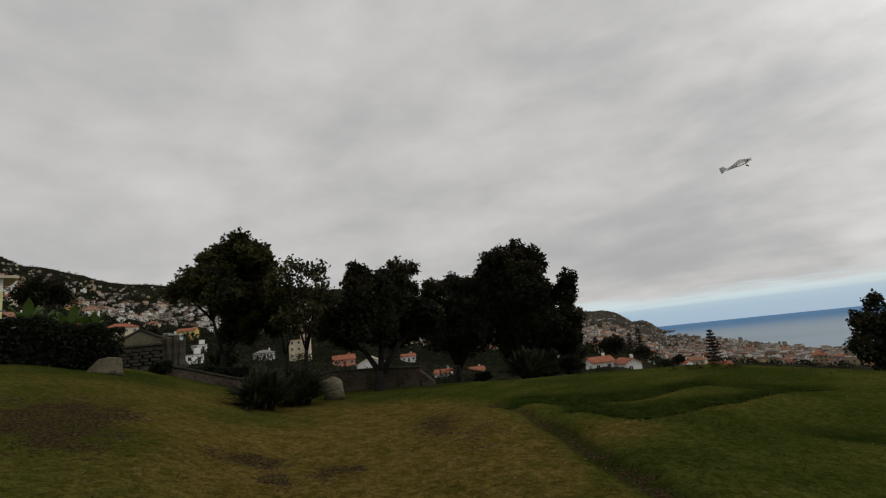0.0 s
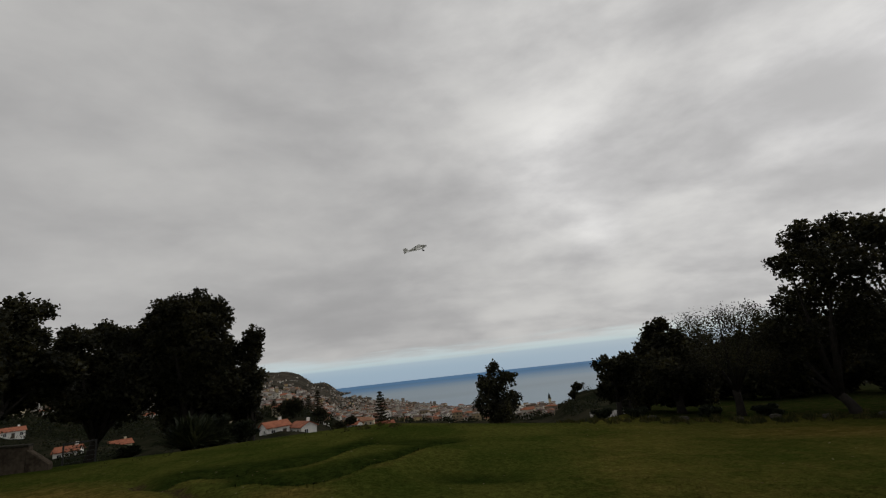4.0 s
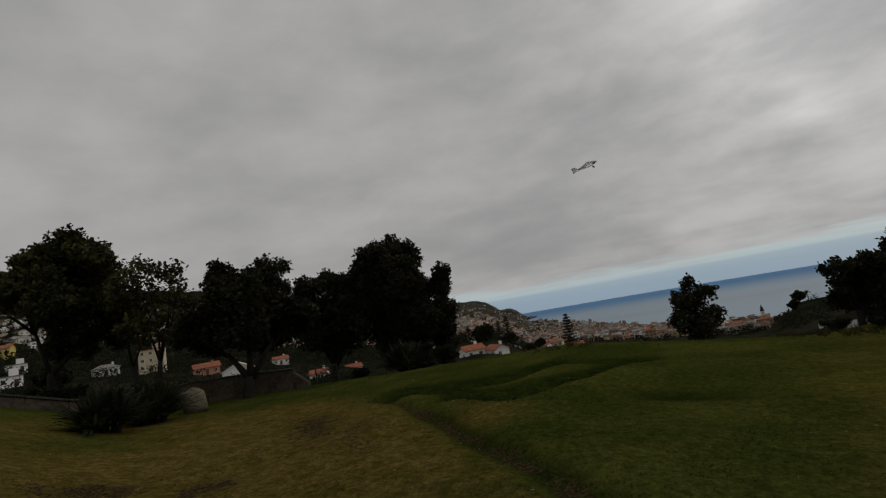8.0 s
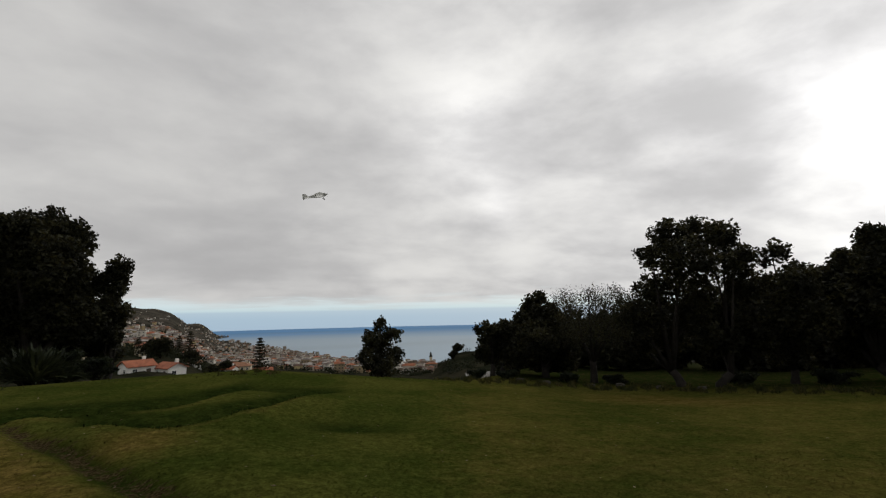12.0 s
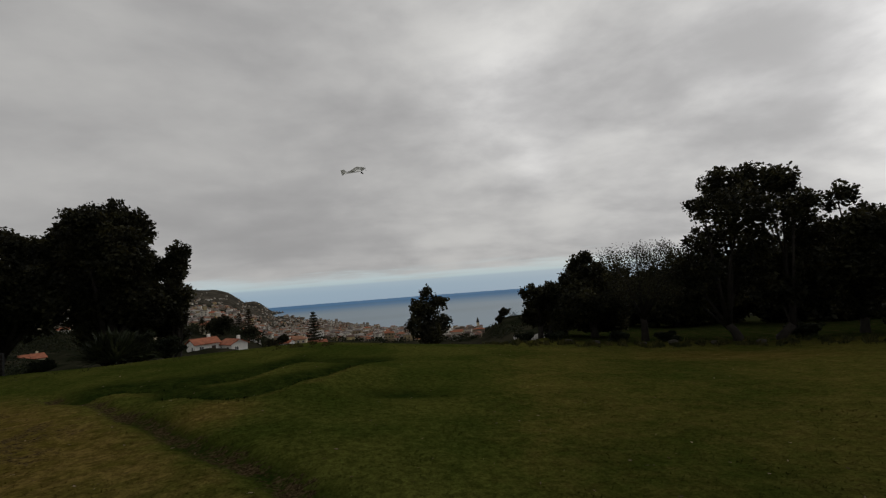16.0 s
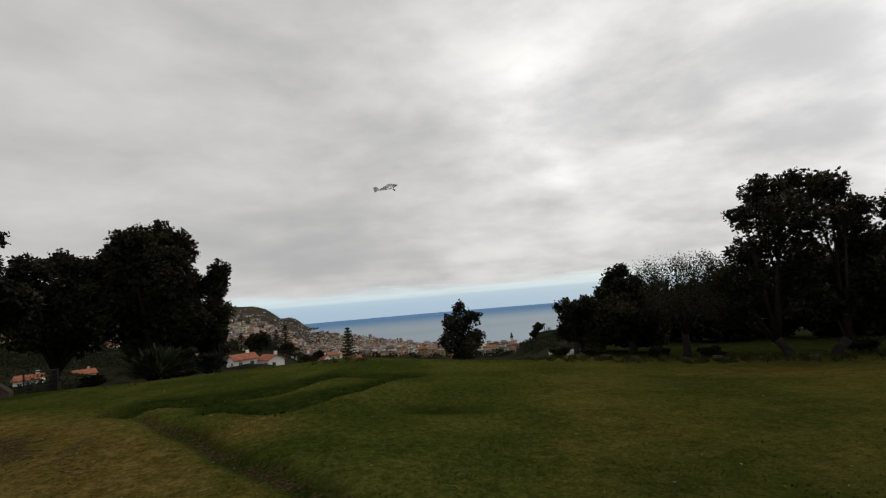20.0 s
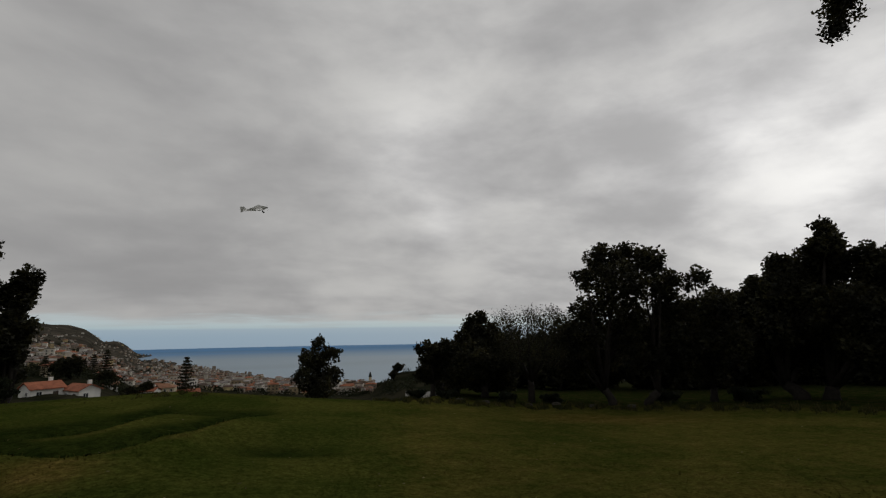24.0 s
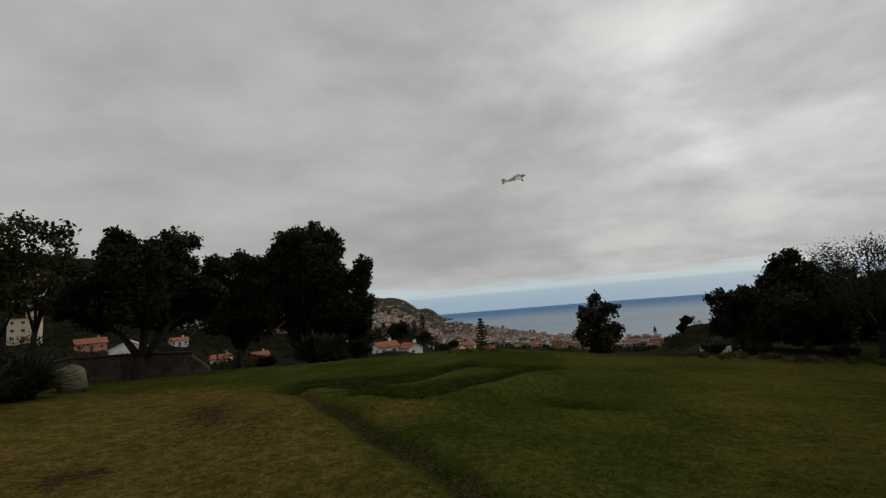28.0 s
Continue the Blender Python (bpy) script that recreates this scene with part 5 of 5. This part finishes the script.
def far_town():
    """The crowded quarters far off, too many to count."""
    rng = np.random.RandomState(3)
    wv, wf, rv, rf, gv, gf = [], [], [], [], [], []
    lo = math.log(120.0)
    for _ in range(8200):
        coast = rng.rand() < 0.62
        az = rng.uniform(-15.0, 24) if coast else rng.uniform(20, 80)
        hi = math.log(skyline(az) * 0.985)
        t = rng.uniform(0.30, 1.0) if coast else rng.uniform(0.40, 0.96)
        if not coast and rng.rand() < 0.65 * max(0.0, (t - 0.4) / 0.6):
            continue
        if 10 < az < 24 and t > 0.74 and rng.rand() < 0.80:
            continue
        r = math.exp(lo + (hi - lo) * t)
        if r < (520 if az < 30 else 560):
            continue
        x, y = -r * math.sin(radians(az)), r * math.cos(radians(az))
        z = ground_z(x, y)
        if z < -121.5:
            continue
        tall = rng.rand() < (0.13 if az < 8 else 0.025)
        w, d, h = rng.uniform(5, 9.5), rng.uniform(4.5, 7), (rng.uniform(7, 11) if tall else rng.uniform(2.6, 5.4))
        if tall:
            w *= 1.5
        a = radians(az) + rng.choice([0, 1.57]) + rng.uniform(-0.4, 0.4)
        ca, sa = math.cos(a), math.sin(a)
        put = lambda u, v, q: (x + u * ca - v * sa, y + u * sa + v * ca, z + q)
        b = len(wv)
        wv += [put(sx * w / 2, sy * d / 2, q) for q in (-6, h) for sx, sy in ((-1, -1), (1, -1), (1, 1), (-1, 1))]
        wf += [(b, b + 1, b + 5, b + 4), (b + 1, b + 2, b + 6, b + 5), (b + 2, b + 3, b + 7, b + 6), (b + 3, b, b + 4, b + 7), (b + 4, b + 5, b + 6, b + 7)]
        b = len(rv)
        if tall and rng.rand() < 0.6:
            rv += [put(sx * (w / 2 + 0.3), sy * (d / 2 + 0.3), q) for q in (h, h + 0.5) for sx, sy in ((-1, -1), (1, -1), (1, 1), (-1, 1))]
            rf += [(b, b + 1, b + 5, b + 4), (b + 1, b + 2, b + 6, b + 5), (b + 2, b + 3, b + 7, b + 6), (b + 3, b, b + 4, b + 7), (b + 4, b + 5, b + 6, b + 7)]
        else:
            e, k = 0.5, max(0.3, (w - d) / 2 * rng.choice([1.0, 1.6]))
            rv += [put(sx * (w / 2 + e), sy * (d / 2 + e), h) for sx, sy in ((-1, -1), (1, -1), (1, 1), (-1, 1))] + [put(-k, 0, h + 1.5), put(k, 0, h + 1.5)]
            rf += [(b, b + 1, b + 5, b + 4), (b + 1, b + 2, b + 5), (b + 2, b + 3, b + 4, b + 5), (b + 3, b, b + 4), (b + 3, b + 2, b + 1, b)]
        if r < 2600:
            for face, width in ((-1, w), (1, w)):
                for lev in range(max(1, int(h / 3))):
                    for q in range(max(2, int(width / 3.4))):
                        u = (q + 0.5) / max(2, int(width / 3.4)) * width - width / 2
                        b = len(gv)
                        zz = 1.0 + 2.9 * lev
                        gv += [put(u + du, face * (d / 2 + 0.06), zz + dz) for du, dz in ((-0.6, 0), (0.6, 0), (0.6, 1.4), (-0.6, 1.4))]
                        gf.append((b, b + 1, b + 2, b + 3))
    ob = thing("far_town", (0, 0, 0), "crowded white and terracotta quarters running down to the sea", "town")
    for nm, v, f, m in (("walls", wv, wf, M_TOWN_WALL), ("roofs", rv, rf, M_TOWN_ROOF), ("windows", gv, gf, M_GLASS)):
        tagged(part(nm, make_mesh(nm, v, f, m), m, ob), kind="stuff")
    tagged(ob, kind="stuff")


far_town()


def far_woods():
    """Tree clumps between the houses and on the ridges."""
    rng = np.random.RandomState(21)
    pts, sizes = [], []
    for _ in range(11000):
        az = rng.uniform(-19.6, -15.4) if rng.rand() < 0.004 else rng.uniform(-14.5, 92) if rng.rand() < 0.6 else rng.uniform(45, 92)
        lo, hi = math.log(460.0 if -15.5 < az < 10 else 110.0 if az < 0 else 130.0), math.log(skyline(az))
        if hi < lo:
            lo = math.log(130.0)
        t = rng.uniform(0.0, 1.0)
        if az > 45 and rng.rand() < 0.5:
            t = rng.uniform(0.6, 1.0)
        if -15.5 < az < 10 and t > 0.3 and rng.rand() < 0.15:
            continue
        r = math.exp(lo + (hi - lo) * t)
        x, y = -r * math.sin(radians(az)), r * math.cos(radians(az))
        z = ground_z(x, y)
        if z < -120 or (az > 30 and r < 230 and rng.rand() < 0.8) or (5 < az < 30 and r < 250) or (az < 30 and r > 1800 and rng.rand() < 0.5):
            continue
        h = rng.uniform(3.0, 7.5) * (0.45 if az < -15 else 0.85 if az < 22 else 1.0 if r > 300 else 0.7)
        n = 80 if r < 350 else 28 if r < 900 else 11
        q = rng.normal(size=(n, 3)) * np.array((h * 0.32, h * 0.32, h * 0.24)) + np.array((x, y, z + h * 0.45))
        pts.append(q)
        sizes.append(np.full(n, h * (0.15 if r < 350 else 0.29 if r < 900 else 0.52)))
    v, f = leaf_arrays(np.concatenate(pts), np.concatenate(sizes)[:, None], rng, 0.75)
    ob = new("far_woods", make_mesh("far_woods", v, f, M_FARLEAF))
    tagged(ob, "dark clumps of trees between houses on the slopes", "woods", kind="stuff")


far_woods()


def norfolk_pine(az, r, h, seed):
    """A tall conifer with tiers of level branches."""
    rng, rnd = np.random.RandomState(seed), random.Random(seed)
    ob = thing("norfolk_pine", spot(az, r), "tall tiered dark conifer above the town roofs", "tree", "tall conifers of the town")
    v, f = tube_data([(0, 0, -1), (0, 0, h * 0.5), (0, 0, h)], [h * 0.022, h * 0.014, h * 0.003], 7)
    part("trunk", make_mesh("trunk", v, f, M_BARK, True), M_BARK, ob)
    pts = []
    tiers = 11
    for t in range(tiers):
        zz = h * (0.16 + 0.83 * t / (tiers - 1))
        reach = h * 0.24 * (1 - t / tiers) ** 0.75 + 0.25
        for k in range(7):
            a = k / 7 * 6.28 + t * 0.4 + rnd.uniform(-0.2, 0.2)
            for s in np.linspace(0.15, 1, 9):
                pts.append((math.cos(a) * reach * s, math.sin(a) * reach * s, zz + 0.12 * reach * s))
    pts = np.repeat(np.array(pts), 3, 0) + rng.normal(scale=h * 0.012, size=(len(pts) * 3, 3))
    v, f = leaf_arrays(pts, h * 0.055, rng, 0.4, 0.0)
    part("crown", make_mesh("crown", v, f, M_LEAF_DARK), M_LEAF_DARK, ob)


norfolk_pine(4.7, 330, 23, 1)
norfolk_pine(11.6, 330, 17, 2)
norfolk_pine(12.6, 360, 15, 3)
norfolk_pine(16.2, 300, 10, 4)
for _i, (_a, _r, _h) in enumerate(((14.2, 260, 3.2), (15.0, 270, 3.0), (11.4, 270, 2.6), (8.0, 250, 2.2), (9.4, 240, 2.0), (70.2, 110, 2.0), (58.0, 160, 2.6), (64.5, 150, 3.2), (-17.3, 320, 1.9), (-17.8, 324, 2.1))):
    grow_tree("town_tree", _a, _r, [(_a + da, math.degrees(math.atan((ground_z(*spot(_a, _r)[:2]) + zz - EYE) / _r)), math.degrees(math.atan(w / _r))) for da, zz, w in
                                    ((0, _h * 2.3, _h * 0.8), (_h * 45 / _r, _h * 1.7, _h * 0.8), (-_h * 45 / _r, _h * 1.7, _h * 0.8), (0, _h * 1.2, _h))],
              "dark rounded tree among the houses", M_LEAF_DARK, 0.25, 0.9, (8, 14), 0.5, seed=80 + _i, group="trees among the houses")

# the flat pale roof beyond the lawn edge, and the church tower
_b = thing("garden_store", spot(-21.3, 33, -0.9), "small pale flat-roofed building beyond the lawn edge", "building", turn=-18)
part("wall", box(2.6, 2.6, 3.2, 0, 0, -1.6), M_CREAM, _b)
part("roof", box(3.0, 3.0, 0.14, 0, 0, 1.6), M_GREY, _b)
add_window(_b, 0.9, -1.5, 0.7, 0)
_c = thing("church_tower", spot(-14.6, 900, -2), "pale church tower with a dark spire above the town", "tower", turn=-14)
part("shaft", box(5, 5, 22, 0, 0, -3), M_CREAM, _c)
part("belfry", box(6, 6, 1.2, 0, 0, 19), M_STONE, _c)
_v, _f = tube_data([(0, 0, 20.2), (0, 0, 24), (0, 0, 29)], [2.6, 1.8, 0.1], 8)
part("spire", make_mesh("spire", _v, _f, M_STONE), M_STONE, _c)


def palm(az, r, h, seed):
    rnd = random.Random(seed)
    ob = thing("palm_tree", spot(az, r), "small dark palm on the bank", "palm", "palms on the bank")
    v, f = tube_data([(0, 0, -1), (0.1, 0, h * 0.5), (0, 0.1, h)], [0.22, 0.17, 0.13], 7)
    part("trunk", make_mesh("trunk", v, f, M_BARK, True), M_BARK, ob)
    verts, faces = [], []
    for k in range(26):
        a, up, L = rnd.uniform(0, 6.28), rnd.uniform(-0.2, 1.1), h * rnd.uniform(0.38, 0.52)
        side = Vector((-math.sin(a), math.cos(a), 0)) * 0.34
        b = len(verts)
        for s in (0, 0.4, 0.75, 1.0):
            c = Vector((math.cos(a) * L * s * math.cos(up * 0.8), math.sin(a) * L * s * math.cos(up * 0.8), h + L * (math.sin(up) * s - 0.55 * s * s)))
            verts += [c - side * (1.1 - s), c + side * (1.1 - s)]
        faces += [(b + 2 * j, b + 2 * j + 1, b + 2 * j + 3, b + 2 * j + 2) for j in range(3)]
    tagged(part("fronds", make_mesh("fronds", verts, faces, M_LEAF_DARK), M_LEAF_DARK, ob), kind="stuff")


for _i, (_a, _r, _h) in enumerate(((-18.5, 312, 5.0),)):
    palm(_a, _r, _h, _i)

# ---------------------------------------------------------------- the model aeroplane


def model_plane():
    ob = thing("model_aeroplane", (0, 0, 0), "grey foam radio-controlled model aeroplane in flight", "model aeroplane")
    def slab(pts, t, axis="z"):
        bm = bmesh.new()
        up = Vector((0, 0, t / 2)) if axis == "z" else Vector((0, t / 2, 0))
        a, b = [bm.verts.new(Vector(p) + up) for p in pts], [bm.verts.new(Vector(p) - up) for p in pts]
        bm.faces.new(a)
        bm.faces.new(b[::-1])
        for i in range(len(pts)):
            j = (i + 1) % len(pts)
            bm.faces.new((a[j], a[i], b[i], b[j]))
        bmesh.ops.recalc_face_normals(bm, faces=bm.faces[:])
        return bm
    side = [(0.46, 0, 0.03), (0.40, 0, 0.075), (0.26, 0, 0.11), (0.14, 0, 0.17), (0.02, 0, 0.16), (-0.18, 0, 0.09), (-0.40, 0, 0.045), (-0.56, 0, 0.04), (-0.56, 0, -0.03), (-0.30, 0, -0.05), (0.10, 0, -0.10), (0.32, 0, -0.09), (0.46, 0, -0.03)]
    part("fuselage", slab(side, 0.055, "y"), M_FOAM, ob)
    for s in (-1, 1):
        part("wing", slab([(0.24, 0, 0), (0.19, s * 0.52, 0), (0.0, s * 0.52, 0), (-0.02, 0, 0)], 0.03), M_FOAM, ob)
        part("aileron", slab([(-0.025, s * 0.08, 0), (-0.005, s * 0.5, 0), (-0.085, s * 0.5, 0), (-0.10, s * 0.08, 0)], 0.012), M_FOAM, ob)
        part("tailplane", slab([(-0.40, s * 0.01, 0), (-0.44, s * 0.20, 0), (-0.60, s * 0.20, 0), (-0.60, s * 0.01, 0)], 0.012), M_FOAM, ob)
        v, f = tube_data([(0.26, s * 0.04, -0.06), (0.28, s * 0.14, -0.19)], [0.006, 0.006], 6)
        part("gear_leg", make_mesh("gear_leg", v, f, M_BLACK), M_BLACK, ob)
        v, f = tube_data([(0.28, s * 0.13, -0.19), (0.28, s * 0.155, -0.19)], [0.035, 0.035], 14)
        part("wheel", make_mesh("wheel", v, f, M_BLACK), M_BLACK, ob)
    part("fin", slab([(-0.42, 0, 0.04), (-0.54, 0, 0.19), (-0.70, 0, 0.20), (-0.70, 0, -0.08), (-0.565, 0, -0.03)], 0.012, "y"), M_FOAM, ob)
    part("cowl_vent", box(0.10, 0.062, 0.03, 0.36, 0, -0.02, 0.006), M_BLACK, ob)
    v, f = tube_data([(0.45, 0, 0), (0.51, 0, 0)], [0.03, 0.012], 10)
    part("motor", make_mesh("motor", v, f, M_BLACK), M_BLACK, ob)
    part("propeller", slab([(0.495, -0.02, -0.14), (0.495, 0.02, -0.14), (0.495, 0.012, 0.14), (0.495, -0.012, 0.14)], 0.006, "y"), M_BLACK, ob)
    p = toward(-1.2, 14.0) * 24 + Vector((0, 0, EYE))
    ob.matrix_basis = pose(*p, 21, -14, 4)


model_plane()

# ---------------------------------------------------------------- turf, weeds and litter


def set_turf(me, x, y, each):
    dry, bare = lawn_state(x, y)
    for key, val in (("dry", dry), ("bare", bare * 0.6), ("wild", dry * 0), ("lush_shade", hollow(np.hypot(x, y), np.degrees(np.arctan2(-x, y))))):
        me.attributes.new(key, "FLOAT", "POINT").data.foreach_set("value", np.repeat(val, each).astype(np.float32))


def grass_blades():
    rng = np.random.RandomState(4)
    n = 70000
    r = np.exp(rng.uniform(math.log(3.6), math.log(9.0), n))
    az = np.radians(rng.uniform(-80, 84, n))
    x, y = -r * np.sin(az), r * np.cos(az)
    dry, bare = lawn_state(x, y)
    keep = rng.rand(n) > np.maximum(bare * 0.9, np.exp(-(line_distance(x, y, DITCH) / 0.3) ** 2))
    x, y, r = x[keep], y[keep], r[keep]
    z = land(x, y)
    deep = hollow(r, np.degrees(np.arctan2(-x, y))) + 0.6 * np.exp(-(line_distance(x, y, DITCH) / 0.3) ** 2)
    h = (0.012 + 0.0008 * r) * rng.uniform(0.5, 1.5, len(x)) * (1 + 0.5 * np.clip(deep, 0, 1)) * (1 + 0.4 * waves(x, y, 1.4, 9))
    a = rng.uniform(0, 6.28, len(x))
    wd = (0.003 + 0.0005 * r) * rng.uniform(0.7, 1.3, len(x))
    lean = rng.normal(scale=1.7, size=(len(x), 2)) * h[:, None]
    base = np.stack([x, y, z - 0.005], 1)
    side = np.stack([np.cos(a) * wd, np.sin(a) * wd, 0 * a], 1)
    tip = base + np.stack([lean[:, 0], lean[:, 1], h], 1)
    flip = np.cross(2 * side, tip - base)[:, 2] < 0
    side[flip] *= -1
    v = np.stack([base - side, base + side, tip], 1).reshape(-1, 3)
    me = make_mesh("lawn_grass", v, np.arange(len(v)).reshape(-1, 3), M_LAWN)
    me.shade_smooth()
    me.normals_split_custom_set_from_vertices([(0, 0, 1)] * len(v))
    set_turf(me, x, y, 3)
    tagged(new("lawn_grass", me), "short patchy grass, green and straw-coloured", "grass", kind="stuff")


def long_grass():
    """Longer ragged grass in the troughs behind the lips."""
    rng = np.random.RandomState(34)
    n = 150000
    r = np.exp(rng.uniform(math.log(4.0), math.log(15.5), n))
    azd = rng.uniform(-10, 31, n)
    az = np.radians(azd)
    x, y = -r * np.sin(az), r * np.cos(az)
    bank = np.zeros(n)
    for row, up, drop, wide in TERRACES:
        rc, fade = lip_of(azd, row, up)
        bank = np.maximum(bank, fade * np.exp(-((r - rc - 0.30) / 0.34) ** 2))
    deep = bank
    keep = rng.rand(n) < deep * np.clip(0.55 + 0.8 * waves(x, y, 0.7, 15), 0, 1)
    x, y, r, deep = x[keep], y[keep], r[keep], deep[keep]
    z = land(x, y)
    h = rng.uniform(0.03, 0.085, len(x)) * (0.5 + 0.7 * deep)
    a = rng.uniform(0, 6.28, len(x))
    side = np.stack([np.cos(a), np.sin(a), 0 * a], 1) * rng.uniform(0.006, 0.011, (len(x), 1))
    base = np.stack([x, y, z - 0.01], 1)
    tip = base + np.stack([rng.normal(scale=0.6, size=len(x)) * h, rng.normal(scale=0.6, size=len(x)) * h, h], 1)
    v = np.stack([base - side, base + side, tip], 1).reshape(-1, 3)
    me = make_mesh("long_grass", v, np.arange(len(v)).reshape(-1, 3), M_LAWN)
    me.shade_smooth()
    me.normals_split_custom_set_from_vertices([(0, 0, 1)] * len(v))
    set_turf(me, x, y, 3)
    tagged(new("long_grass", me), "longer dark grass in the hollows of the lawn", "grass", kind="stuff")


def edge_weeds():
    """Rough tufts where the mown lawn ends."""
    rng = np.random.RandomState(14)
    n = 26000
    az = rng.uniform(-75, 34, n)
    r = np.where(az < -15, 19.0, 17.6) + rng.normal(scale=0.5, size=n) + 0.5 * waves(az, az * 0.3, 9.0, 2)
    clump = waves(az, r, 2.2, 6)
    keep = (clump > -0.1) & ((az < -15) | (np.abs(az - 6) < 3.5) | (rng.rand(n) < 0.06))
    az, r, clump = np.radians(az[keep]), r[keep], clump[keep]
    x, y = -r * np.sin(az), r * np.cos(az)
    z = land(x, y)
    h = rng.uniform(0.05, 0.20, len(x)) * (0.5 + clump) * np.where(np.degrees(az) > -15, 0.35, 1.0)
    a = rng.uniform(0, 6.28, len(x))
    base = np.stack([x, y, z - 0.02], 1)
    side = np.stack([np.cos(a), np.sin(a), 0 * a], 1) * rng.uniform(0.015, 0.03, (len(x), 1))
    tip = base + np.stack([rng.normal(scale=0.4, size=len(x)) * h, rng.normal(scale=0.4, size=len(x)) * h, h + 0.02], 1)
    v = np.stack([base - side, base + side, tip], 1).reshape(-1, 3)
    tagged(new("edge_weeds", make_mesh("edge_weeds", v, np.arange(len(v)).reshape(-1, 3), M_WEED)), "rough weeds along the lawn edge", "weeds", kind="stuff")


def fallen_leaves():
    rng = np.random.RandomState(24)
    n = 420
    r = np.exp(rng.uniform(math.log(3.8), math.log(16), n))
    az = np.radians(np.where(rng.rand(n) < 0.6, rng.uniform(-78, 84, n), rng.normal(45, 18, n)))
    x, y = -r * np.sin(az), r * np.cos(az)
    c = np.stack([x, y, land(x, y) + 0.03], 1)
    v, f = leaf_arrays(c, 0.05, rng, 0.5, 0.0)
    v = v.reshape(-1, 4, 3)
    v[:, :, 2] = c[:, None, 2] + (v[:, :, 2] - c[:, None, 2]) * 0.35
    tagged(new("fallen_leaves", make_mesh("fallen_leaves", v.reshape(-1, 3), f, M_LITTER)), "dry fallen leaves scattered on the lawn", "leaf litter", kind="stuff")


M_WEED = leafy("weed_blades", (0.020, 0.026, 0.007), (0.085, 0.075, 0.025), 0.9)
M_LITTER = leafy("dry_leaf", (0.05, 0.032, 0.018), (0.30, 0.25, 0.17), 0.8)
grass_blades()
long_grass()
edge_weeds()
fallen_leaves()
